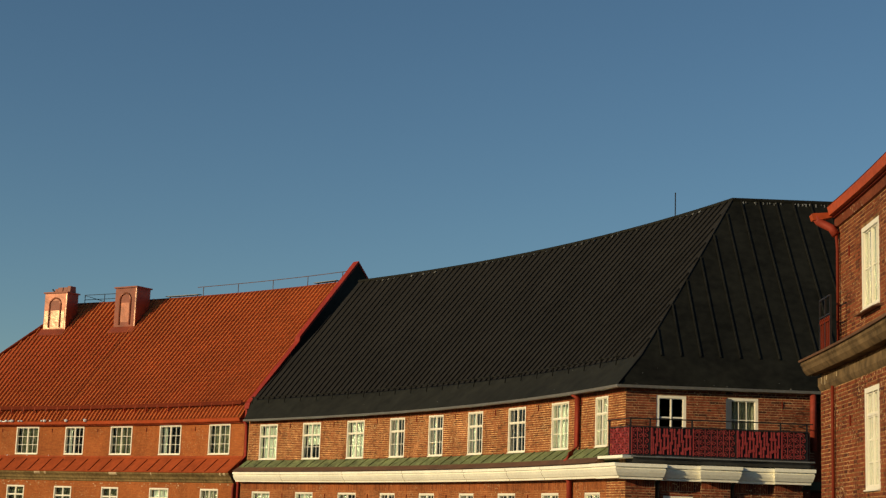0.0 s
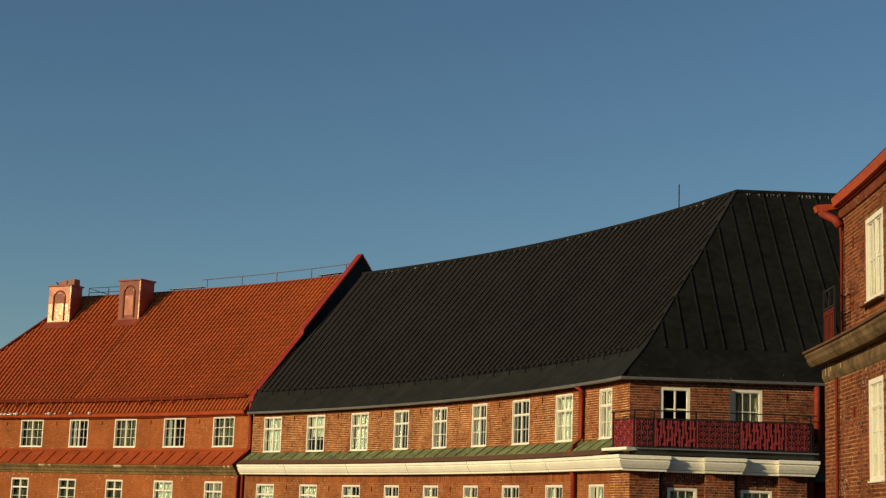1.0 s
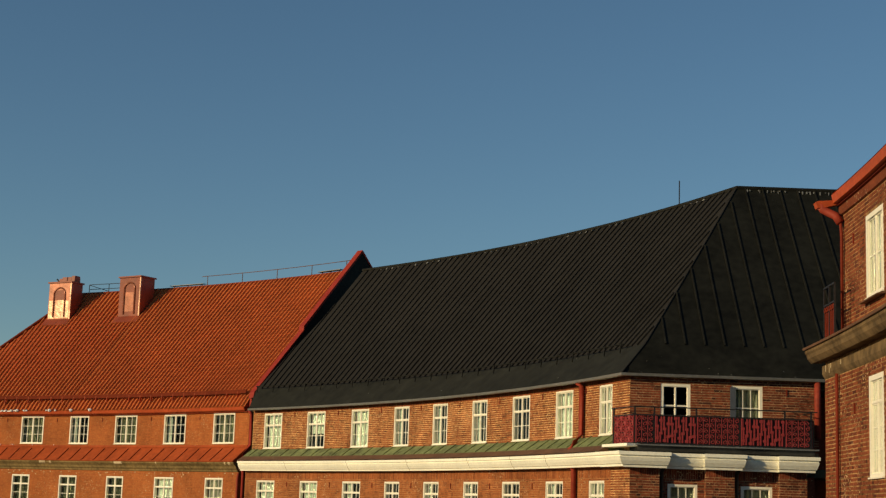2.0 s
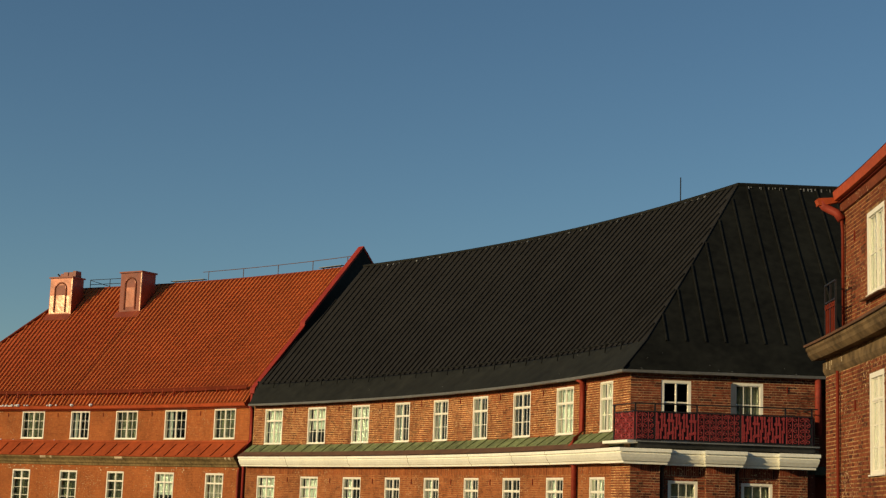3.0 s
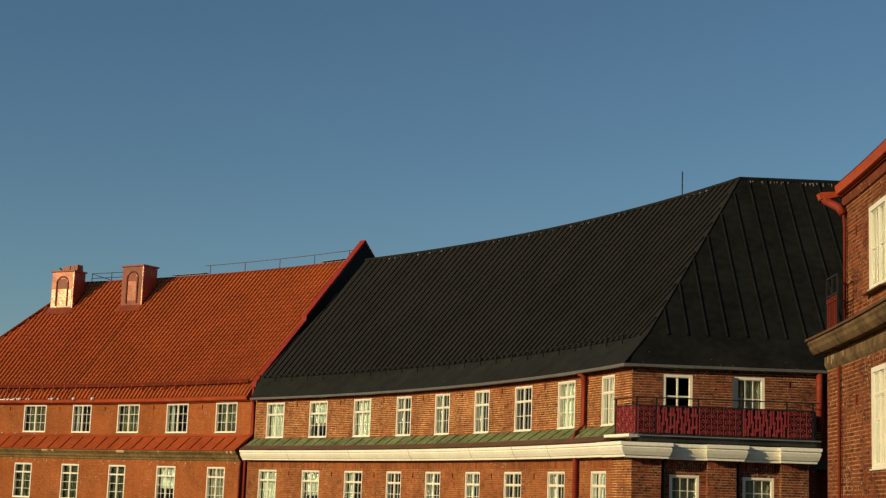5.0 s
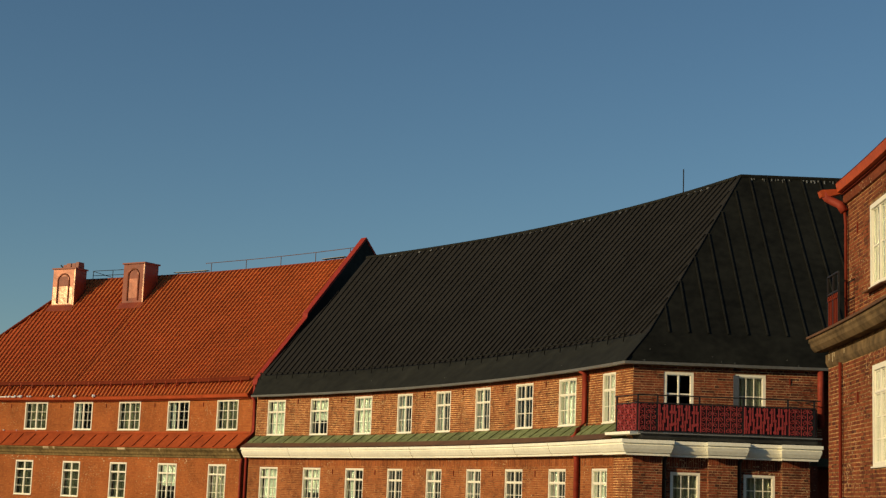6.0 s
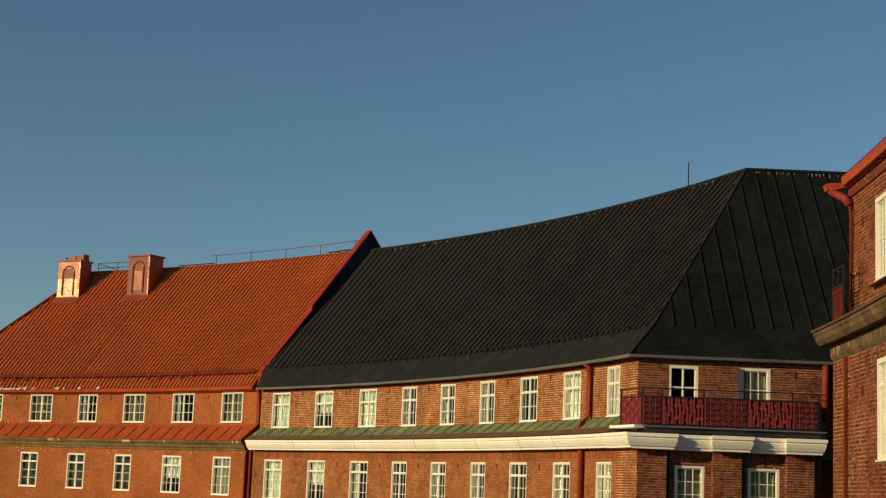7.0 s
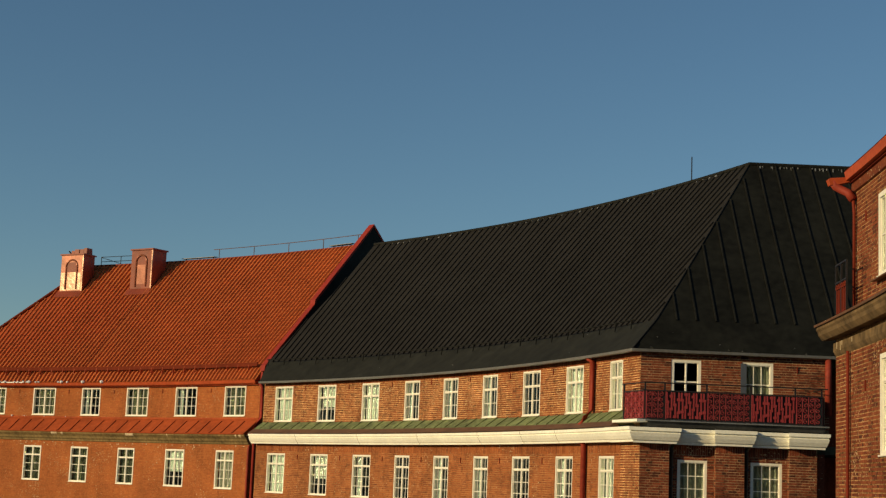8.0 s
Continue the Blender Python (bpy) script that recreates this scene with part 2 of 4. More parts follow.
def wall(M, s0, s1, z0, z1, holes, d0, d1, step=0.4):
    """A wall from depth d0 (inside) to d1 (outside) with openings that go right through: (s0, s1, z0, z1)."""
    g = Geo()
    n = max(1, round((s1 - s0) / step))
    ss = sorted({round(s0 + (s1 - s0) * i / n, 3) for i in range(n + 1)} | {v for h in holes for v in h[:2]})
    zs = sorted({z0, z1} | {v for h in holes for v in h[2:]})
    for a, b in zip(ss, ss[1:]):
        for c, e in zip(zs, zs[1:]):
            ms, mz = (a + b) / 2, (c + e) / 2
            if any(h[0] < ms < h[1] and h[2] < mz < h[3] for h in holes):
                continue
            for d in (d0, d1):
                g.face([M(a, d, c), M(b, d, c), M(b, d, e), M(a, d, e)], [(a, c), (b, c), (b, e), (a, e)])
    for a, b in zip(ss, ss[1:]):
        for z in (z0, z1):
            g.face([M(a, d0, z), M(b, d0, z), M(b, d1, z), M(a, d1, z)], [(a, d0), (b, d0), (b, d1), (a, d1)])
    for s in (s0, s1):
        for c, e in zip(zs, zs[1:]):
            g.face([M(s, d0, c), M(s, d1, c), M(s, d1, e), M(s, d0, e)], [(d0, c), (d1, c), (d1, e), (d0, e)])
    for a, b, c, e in holes:
        for s in (a, b):
            for p, q in zip(zs, zs[1:]):
                if c <= p and q <= e:
                    g.face([M(s, d0, p), M(s, d1, p), M(s, d1, q), M(s, d0, q)], [(d0, p), (d1, p), (d1, q), (d0, q)])
        for z in (c, e):
            for p, q in zip(ss, ss[1:]):
                if a <= p and q <= b:
                    g.face([M(p, d0, z), M(q, d0, z), M(q, d1, z), M(p, d1, z)], [(p, d0), (q, d0), (q, d1), (p, d1)])
    return g


def window(M, hole, d, parent, cols=4, rows=3, transom=False, curtain=0, w=0.06, proud=0.0, cloth=None):
    """A cream casement window in its opening: casing, mullion, sashes with glazing bars, panes. d: the wall's face."""
    a, b, c, e = hole
    d += proud
    g = Geo()
    for p, q, r, t in ((a, a + w, c, e), (b - w, b, c, e), (a + w, b - w, e - w, e), (a + w, b - w, c, c + w)):
        g.box(M, p, q, d - 0.16, d - 0.01, r, t)
    win = g.make("window", PAINT, parent)
    Geo().box(M, a, b, d - 0.009, d + 0.03, c + 0.003, c + 0.03).make("window_sill", PAINT, win)
    a, b, c, e = a + w, b - w, c + w, e - w
    slim = w > 0.08 and cols == 2
    mid, post = (a + b) / 2, 0.012 if slim else 0.026
    cut = e - (e - c) / rows * 0.97 if transom else None
    fr, bars = Geo(), 0.045 if slim else 0.024
    odd = cols % 2
    if not odd:
        fr.box(M, mid - post, mid + post, d - 0.11, d - 0.03, c, e)
    if transom:
        fr.box(M, a, mid - post, d - 0.11, d - 0.028, cut - 0.014, cut + 0.014)
        fr.box(M, mid + post, b, d - 0.11, d - 0.028, cut - 0.014, cut + 0.014)
    if fr.f:
        fr.make("mullion", PAINT, win)
    bands = [(c, cut - 0.014, rows - 1), (cut + 0.014, e, 1)] if transom else [(c, e, rows)]
    half = cols if odd else max(1, cols // 2)
    for x0, x1 in ((a, b),) if odd else ((a, mid - post), (mid + post, b)):
        for y0, y1, nr in bands:
            k = Geo()
            f = 0.02 if slim else 0.026
            for p, q, r, t in ((x0, x0 + f, y0, y1), (x1 - f, x1, y0, y1), (x0 + f, x1 - f, y0, y0 + f), (x0 + f, x1 - f, y1 - f, y1)):
                k.box(M, p, q, d - 0.09, d - 0.045, r, t)
            px, py = [x0 + f + (x1 - x0 - 2 * f) * i / half for i in range(half + 1)], [y0 + f + (y1 - y0 - 2 * f) * i / nr for i in range(nr + 1)]
            for x in px[1:-1]:
                k.box(M, x - bars / 2, x + bars / 2, d - 0.08, d - 0.05, y0 + f, y1 - f)
            for y in py[1:-1]:
                k.box(M, x0 + f, x1 - f, d - 0.078, d - 0.052, y - bars / 2, y + bars / 2)
            k.make("sash", PAINT, win)
            for p, q in zip(px, px[1:]):
                for r, t in zip(py, py[1:]):
                    o = Geo().box(M, p, q, d - 0.069, d - 0.063, r, t).make("pane", GLASS, win)
                    o.visible_shadow = False
    if curtain:
        g = Geo()
        span = [(a, b)] if curtain in (1, 3) else [(a, a + (b - a) * 0.16), (b - (b - a) * 0.16, b)]
        for x0, x1 in span:
            n = max(8, int((x1 - x0) / 0.03))
            ring = [(x0 + (x1 - x0) * i / n, d - 0.26 + 0.022 * math.sin(i * 1.35) + 0.012 * math.sin(i * 0.61)) for i in range(n + 1)]
            low = c if curtain < 3 else c + (e - c) * 0.4
            for (p, dp), (q, dq) in zip(ring, ring[1:]):
                g.face([M(p, dp, low), M(q, dq, low), M(q, dq, e), M(p, dp, e)])
                g.face([M(p, dp - 0.006, low), M(q, dq - 0.006, low), M(q, dq - 0.006, e), M(p, dp - 0.006, e)])
        said = {"shaded_net_cloth": "grey-green net curtain darkened for shade", "olive_pane_reflection": "olive sheet in the colour the panes reflect"}.get(cloth.name if cloth else "", "pale cloth curtain")
        tagged(g.make("curtain", cloth or CLOTH), said + " hanging behind a cream window", "curtain", "curtains")
    return win


def slab(M, s0, s1, d0, d1, z, n, name, mat, parent, thick=0.25):
    return Geo().box(M, s0, s1, d0, d1, z - thick, z, n).make(name, mat, parent)


def downpipe(M, path, r, mat, parent, brackets=2):
    """A round pipe through points (s, d, z), with two brackets on its upper length."""
    pipe = Geo().tube([M(*q) for q in path], r, 10).make("downpipe", mat, parent, smooth=True)
    (s, d, z), low = path[-2], path[-1][2]
    for i in range(brackets):
        z = z - 0.55 if low < z - 1.4 else z - (z - low) / 3
        Geo().box(M, s - r - 0.02, s + r + 0.02, d - r - 0.03, d + r + 0.015, z, z + 0.04).make("pipe_bracket", mat, pipe)
    return pipe


def anchor(M, s, d, z, parent):
    """A wrought iron wall tie, a short upright bar on the brick."""
    return Geo().box(M, s - 0.018, s + 0.018, d + 0.003, d + 0.03, z - 0.10, z + 0.10).make("wall_anchor", MAROON, parent)


def cornice_profile(face, top, foot):
    """Cornice section on a wall's face: fillet, hollow, fascia."""
    h = top - foot
    return [(face, top), (face + 0.50, top), (face + 0.50, top - h * 0.22), (face + 0.44, top - h * 0.25), (face + 0.44, top - h * 0.33), (face + 0.465, top - h * 0.36), (face + 0.425, top - h * 0.58),
            (face + 0.36, top - h * 0.82), (face + 0.32, top - h * 0.86), (face + 0.31, foot), (face, foot)]


def bricks(M, s0, s1, z0, z1, holes, d, mat, parent, apart=None, single=None):
    """Courses of brick on a wall's face at d: each one a little proud, cut round the openings. Those between the
    two s of apart, up to 300, are laid one by one; the rest are one mesh."""
    rng = random.Random(int(abs(s0) * 100 + abs(z0) * 10))
    g = Geo()
    course, laid = 0.0762, 0
    meshes = {}
    for r in range(int((z1 - z0) / course)):
        lo, hi = z0 + r * course + 0.010, z0 + (r + 1) * course - 0.010
        cuts = sorted((h[0], h[1]) for h in holes if h[2] < hi and h[3] > lo)
        free, at = [], s0
        for a, b in cuts:
            free.append((at, a))
            at = b
        free.append((at, s1))
        for a, b in free:
            q, k = a - (0.19 if r % 2 else 0), r
            while q < b:
                step = (0.255, 0.128)[k % 2] + rng.uniform(-0.006, 0.006)
                u, v = max(q + 0.006, a), min(q + step - 0.007, b)
                q, k = q + step, k + 1
                if v - u < 0.03:
                    continue
                out = 0.002 + rng.random() * 0.006
                lo2, hi2 = lo + rng.uniform(-0.003, 0.004), hi + rng.uniform(-0.004, 0.003)
                if apart and laid < 300 and apart[0] < u and v < apart[1] and v - u > 0.235:
                    if not meshes:
                        for k in range(4):
                            k2 = 0.002 + 0.002 * k
                            w, h = 0.1215, (hi - lo) / 2
                            P = lambda x, y, z: Vector((x, y, z))
                            t = Geo().box(P, -w, w, -0.004, k2, -h, h)
                            me = bpy.data.meshes.new("brick")
                            me.from_pydata(t.v, [], t.f)
                            me.materials.append(single)
                            meshes[k] = me
                    m, n2 = M((u + v) / 2, d, (lo + hi) / 2), M((u + v) / 2, d + 1, (lo + hi) / 2)
                    y = (n2 - m).normalized()
                    x = Vector((y.y, -y.x, 0))
                    ob = new("brick", meshes[rng.randrange(4)])
                    ob.matrix_world = Matrix.Translation(m) @ Matrix((x, y, (0, 0, 1))).transposed().to_4x4()
                    ob.parent = parent
                    laid += 1
                    continue
                A = [M(u, d + out, lo2), M(v, d + out, lo2), M(v, d + out, hi2), M(u, d + out, hi2)]
                B = [M(u, d - 0.004, lo2), M(v, d - 0.004, lo2), M(v, d - 0.004, hi2), M(u, d - 0.004, hi2)]
                n = len(g.v)
                g.v += [tuple(p) for p in A + B]
                g.f += [(n, n + 1, n + 2, n + 3), (n + 1, n, n + 4, n + 5), (n + 2, n + 1, n + 5, n + 6), (n + 3, n + 2, n + 6, n + 7), (n, n + 3, n + 7, n + 4)]
    me = bpy.data.meshes.new("brickwork")
    me.from_pydata(g.v, [], g.f)
    me.materials.append(mat)
    ob = new("brickwork", me)
    join(ob, parent)
    return tagged(ob, kind="stuff")


def soldiers(M, s0, s1, z0, z1, d, mat, parent):
    """A band of bricks set on end, uneven along the lower edge."""
    rng = random.Random(int(abs(s0) * 50 + abs(z1) * 10))
    g, s = Geo(), s0
    while s < s1 - 0.03:
        w, out = 0.072 + rng.uniform(-0.006, 0.006), 0.002 + rng.random() * 0.008
        a, b, lo, hi = s + 0.006, min(s + w - 0.005, s1), z0 + rng.uniform(-0.006, 0.012), z1 - rng.uniform(0.0, 0.01)
        n = len(g.v)
        g.v += [tuple(M(*q)) for q in ((a, d + out, lo), (b, d + out, lo), (b, d + out, hi), (a, d + out, hi), (a, d - 0.004, lo), (b, d - 0.004, lo), (b, d - 0.004, hi), (a, d - 0.004, hi))]
        g.f += [(n, n + 1, n + 2, n + 3), (n + 1, n, n + 4, n + 5), (n + 2, n + 1, n + 5, n + 6), (n + 3, n + 2, n + 6, n + 7), (n, n + 3, n + 7, n + 4)]
        s += w
    me = bpy.data.meshes.new("soldier_course")
    me.from_pydata(g.v, [], g.f)
    me.materials.append(mat)
    ob = new("soldier_course", me)
    join(ob, parent)
    return tagged(ob, kind="stuff")


GROUND = -EYE_Z
# ---- ground ----
g = Geo().face([(-3000, -3000, 0), (3000, -3000, 0), (3000, 3000, 0), (-3000, 3000, 0)])
tagged(g.make("ground", ASPHALT), "grey asphalt street ground", "ground", kind="structure")

# ---- the red-tiled curved house ----
L = arc(-52.365, 32.557, 59.975)
LEFT0, LEFT1 = -70.2, -45.45
house_l = thing("red_roofed_house", L(-58, -6, GROUND), "curved red brick house with orange clay tile roof", "building")
l_top = [(-66.4, -64.78), (-62.76, -61.12), (-59.16, -57.76), (-55.77, -54.12), (-52.03, -50.37), (-48.22, -46.56)]
l_low = [(-66.08, -64.80), (-62.68, -61.41), (-59.19, -57.90), (-55.63, -54.36), (-51.96, -50.50), (-48.03, -46.64)]
hl_top = h_top = [(a, b, 2.81, 4.29) for a, b in l_top]
hl_low = h_low = [(a, b, -0.65, 1.18) for a, b in l_low]
l_up = wall(L, LEFT0, LEFT1, 1.75, 4.42, h_top, -0.2, 0.0).make("wall", RED_MORTAR, house_l)
l_dn = wall(L, LEFT0, LEFT1, GROUND, 1.75, h_low, 0.25, 0.47).make("wall", RED_MORTAR, house_l)
# olive sheets give most panes their reflected tone; the rest have pale curtains
for i, h in enumerate(h_top):
    window(L, h, 0.0, house_l, 4, 3, False, (1, 1, 2, 1, 2, 1)[i], 0.065, 0.03, CLOTH if i in (2, 4) else PANE_TINT)
for i, h in enumerate(h_low):
    window(L, h, 0.47, house_l, (2, 2, 2, 2, 4, 4)[i], 4, True, (1, 1, 1, 1, 3, 1)[i], 0.065, 0.03, CLOTH if i == 4 else NET if i == 5 else PANE_TINT)
# skirt roof and cornice between the storeys
g = Geo().sweep(L, LEFT0, LEFT1, [(0.003, 2.68), (0.003, 2.0), (0.84, 1.925), (0.86, 1.96)], 20)
skirt = g.make("skirt_roof", SKIRT_RED, house_l, "red painted sheet metal skirt")
s = LEFT0 + 0.3
while s < LEFT1 - 0.1:
    Geo().sweep(L, s, s + 0.028, [(0.14, 2.61), (0.14, 2.55), (0.80, 2.0), (0.815, 2.04)]).make("seam", GUARD_RED, skirt)
    Geo().sweep(L, s - 0.08, s + 0.02, [(0.80, 2.01), (0.80, 2.035), (0.84, 2.005), (0.84, 1.97)]).make("snow_hook", GUARD_RED, skirt)
    s += 0.905
Geo().sweep(L, LEFT0, LEFT1, [(0.003, 2.76), (0.003, 2.69), (0.05, 2.66), (0.06, 2.69), (0.03, 2.76)], 20).make("flashing", SKIRT_RED, skirt)
Geo().sweep(L, LEFT0, LEFT1, [(0.473, 1.93), (0.80, 1.93), (0.80, 1.86), (0.74, 1.80), (0.66, 1.72), (0.62, 1.62), (0.55, 1.56), (0.53, 1.48), (0.473, 1.46)], 20).make("cornice", STONE, house_l, "weathered tan stone cornice")
for q, w in ((-60.45, 0.42), (-59.7, 0.12), (-54.8, 0.6), (-51.6, 0.07), (-46.2, 0.10), (-45.9, 0.16)):
    Geo().sweep(L, q, q + w, [(0.80, 1.93), (0.806, 1.93), (0.806, 1.85), (0.745, 1.79), (0.74, 1.80), (0.80, 1.86)]).make("patch", PATCH, house_l, "pale patch on the cornice")
# clay tile roof with its hipped far end
HIP = lambda d: -66.9 - 0.82 * (d + 3.75)
L_PROF = [(0.32, 4.54), (-0.02, 5.05), (-6.25, 11.88)]


def roof_z(prof, d):
    for (d0, z0), (d1, z1) in zip(prof, prof[1:]):
        if d <= d0 and d >= d1:
            return z0 + (z1 - z0) * (d0 - d) / (d0 - d1)
    return prof[-1][1]


def tiles(M, s0, s1, prof, name, mat, parent, hip=None, pitch=0.287, row=0.36, raised=None):
    """Pantiles: a rolling section across, each course lapping over the one below."""
    g = Geo()
    length = sum(math.dist(a, b) for a, b in zip(prof, prof[1:]))
    n = round(length / row)
    pts = []
    for i in range(n + 1):
        left = length * i / n
        for (d0, z0), (d1, z1) in zip(prof, prof[1:]):
            q = math.dist((d0, z0), (d1, z1))
            if left <= q + 1e-6:
                pts.append((d0 + (d1 - d0) * left / q, z0 + (z1 - z0) * left / q, (d0 - d1) / q, (z1 - z0) / q))
                break
            left -= q
    wave = ((0.0, 0.0), (0.25, 0.060), (0.45, 0.100), (0.60, 0.095), (0.74, 0.0), (1.0, 0.0))
    cols = int((s1 - s0) / pitch)
    for c in range(cols):
        sa = s0 + c * pitch
        for (da, za, ca, na), (db, zb, cb, nb) in zip(pts, pts[1:]):
            if hip and sa < hip((da + db) / 2):
                continue
            j, lift = random.uniform(-0.003, 0.003), 0.03 if raised and abs(sa - raised) < pitch / 2 else 0.0
            for (u0, h0), (u1, h1) in zip(wave, wave[1:]):
                lo, hi = 0.009 + j + lift, j + lift
                g.face([M(sa + u0 * pitch, da + na * (h0 + lo), za + ca * (h0 + lo)), M(sa + u1 * pitch, da + na * (h1 + lo), za + ca * (h1 + lo)),
                        M(sa + u1 * pitch, db + nb * (h1 * 0.96 + hi), zb + cb * (h1 * 0.96 + hi)), M(sa + u0 * pitch, db + nb * (h0 * 0.96 + hi), zb + cb * (h0 * 0.96 + hi))])
            g.face([M(sa, da + na * 0.012, za + ca * 0.012), M(sa + pitch * 0.5, da + na * 0.105, za + ca * 0.105), M(sa + pitch, da + na * 0.012, za + ca * 0.012),
                    M(sa + pitch, da, za), M(sa, da, za)])
    me = bpy.data.meshes.new(name)
    me.from_pydata(g.v, [], g.f)
    me.materials.append(mat)
    ob = new(name, me)
    join(ob, parent)
    return ob


roof_l = Geo().sweep(L, LEFT0, LEFT1, [(d, z - 0.03) for d, z in L_PROF] + [(-12.9, 4.5)], 20, caps=True, m0=lambda d: HIP(max(d, -6.25)) if d > -7 else LEFT0).make("roof", RED_METAL, house_l)
tagged(tiles(L, -71.0, LEFT1, L_PROF, "roof_tiles", TILE, roof_l, HIP, raised=-59.5), "orange-red clay pantiles", kind="stuff")
Geo().tube([L(HIP(d), d, roof_z(L_PROF, d) + 0.05) for d in (0.4, -1, -2.5, -4, -5, -6.2)], 0.10).make("hip_tile", GUARD_RED, roof_l, smooth=True)
Geo().tube([L(-65 + i * 0.98, -6.25, 11.90) for i in range(21)], 0.06).make("ridge_tile", MAROON, roof_l, smooth=True)
Geo().sweep(L, LEFT0, LEFT1, [(0.20, 4.49), (0.22, 4.37), (0.28, 4.35), (0.34, 4.39), (0.39, 4.53), (0.365, 4.53), (0.30, 4.42), (0.25, 4.49)], 24).make("gutter", RED_METAL, house_l)
Geo().sweep(L, LEFT0, LEFT1, [(0.003, 4.48), (0.003, 4.29), (0.17, 4.31), (0.19, 4.46)], 24).make("soffit", RED_METAL, house_l)
guard = Geo().sweep(L, LEFT0 + 1, LEFT1 - 0.2, [(0.12, 5.19), (0.15, 5.19), (0.14, 5.38), (0.11, 5.38)], 24).make("snow_guard", GUARD_RED, roof_l)
s = LEFT0 + 1.2
while s < LEFT1 - 0.3:
    Geo().sweep(L, s, s + 0.022, [(0.16, 4.96), (0.19, 4.98), (0.14, 5.34), (0.02, 5.20)]).make("bracket", RED_METAL, guard)
    s += 0.84
for q in (-63.8, -60.15, -56.75, -53.05, -49.3):
    anchor(L, q, 0.0, 4.08, house_l)
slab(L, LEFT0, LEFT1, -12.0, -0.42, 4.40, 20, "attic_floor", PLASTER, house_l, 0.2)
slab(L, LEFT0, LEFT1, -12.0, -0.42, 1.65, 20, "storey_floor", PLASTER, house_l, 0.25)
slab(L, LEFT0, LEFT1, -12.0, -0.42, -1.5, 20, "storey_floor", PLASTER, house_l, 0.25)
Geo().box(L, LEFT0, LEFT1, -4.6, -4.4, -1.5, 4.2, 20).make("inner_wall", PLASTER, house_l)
Geo().box(L, LEFT0, LEFT1, -12.5, -12.05, GROUND, 4.4, 16).make("rear_wall", RED_BRICK, house_l)
Geo().box(L, LEFT0 - 0.3, LEFT0 - 0.003, -12.5, 0.3, GROUND, 4.4).make("end_wall", RED_BRICK, house_l)


def chimney(s0, s1, d, depth, z0, z1, pots, sheets=()):
    ch = Geo().box(L, s0, s1, d - depth, d, z0, z1).make("chimney", CHIM_RED, house_l, "copper-clad chimney with an arched panel")
    Geo().box(L, s0 - 0.07, s1 + 0.07, d - depth - 0.07, d + 0.07, z1, z1 + 0.08).make("cap", CHIM_RED, ch)
    r0, r1 = roof_z(L_PROF, d + 0.28), roof_z(L_PROF, d)
    Geo().sweep(L, s0 - 0.12, s1 + 0.08, [(d + 0.28, r0 + 0.07), (d + 0.31, r0 + 0.12), (d + 0.02, r1 + 0.17), (d - 0.1, r1 + 0.02)]).make("flashing", CHIM_RED, ch)
    zlow = r1 + 0.17
    m, r, zt, zb = (s0 + s1) / 2, (s1 - s0) * 0.25, z1 - 0.66, zlow + 0.12
    line = [(m - r, zb)] + [(m - r * math.cos(q), zt + r * math.sin(q)) for q in (math.pi * i / 10 for i in range(11))] + [(m + r, zb)]
    Geo().tube([L(p, d + 0.03, z) for p, z in line], 0.05, 6).make("arch_moulding", BRONZE, ch)
    for k, (mat, a, b, u, v) in enumerate(sheets):
        h = z1 - zlow
        Geo().box(L, s0 + (s1 - s0) * a, s0 + (s1 - s0) * b, d + 0.002, d + 0.008 + 0.004 * k, zlow + h * u, zlow + h * v).make("cover_sheet", mat, ch, "shiny copper sheet")
    Geo().box(L, s1 - 0.05, s1 + 0.012, d - 0.05, d + 0.02, zlow, z1 - 0.01).make("corner_strip", COPPER, ch)
    wide, c = s1 - s0, d - depth / 2
    for a, b, tall in pots:
        Geo().sweep(L, s0 + wide * a, s0 + wide * b, [(c - 0.26, z1 + 0.08), (c - 0.22, z1 + 0.08 + tall), (c + 0.22, z1 + 0.08 + tall), (c + 0.26, z1 + 0.08)]).make("chimney_pot", CHIM_RED, ch)
    if pots:
        Geo().tube([L(s0 + wide * 0.22, c, z1 + 0.06), L(s0 + wide * 0.17, c, z1 + 0.16), L(s0 + wide * 0.06, c, z1 + 0.32)], 0.05, 6).make("vent_pipe", IRON, ch)
    return ch


# lighter bronze front on a darker body: the side's shade is in the colour
chimney(-65.62, -64.09, -4.55, 0.95, 9.3, 12.30, ((0.30, 0.42, 0.22), (0.43, 0.64, 0.30), (0.68, 0.84, 0.30), (0.85, 0.99, 0.36)), ((BRONZE, 0.01, 0.96, 0.01, 0.99), (COPPER, 0.03, 0.30, 0.03, 0.52), (COPPER, 0.33, 0.93, 0.03, 0.52), (CHIM_RED, 0.27, 0.73, 0.53, 0.80)))
chimney(-60.67, -59.19, -4.55, 1.1, 9.3, 12.38, (), ((BRONZE, 0.30, 0.70, 0.12, 0.62),))

# ---- the black-roofed curved house ----
D = arc(-50.165, 30.408, 58.431)
DARK0, DARK1 = -45.12, -16.9
house_d = thing("black_roofed_house", D(-30, -6, GROUND), "curved brown brick corner house with a black seamed metal roof", "building")
d_top = [(-44.29, -42.99), (-41.11, -39.78), (-37.81, -36.52), (-34.60, -33.49), (-31.69, -30.60), (-28.73, -27.62), (-25.70, -24.40), (-22.45, -21.16), (-19.17, -18.22)]
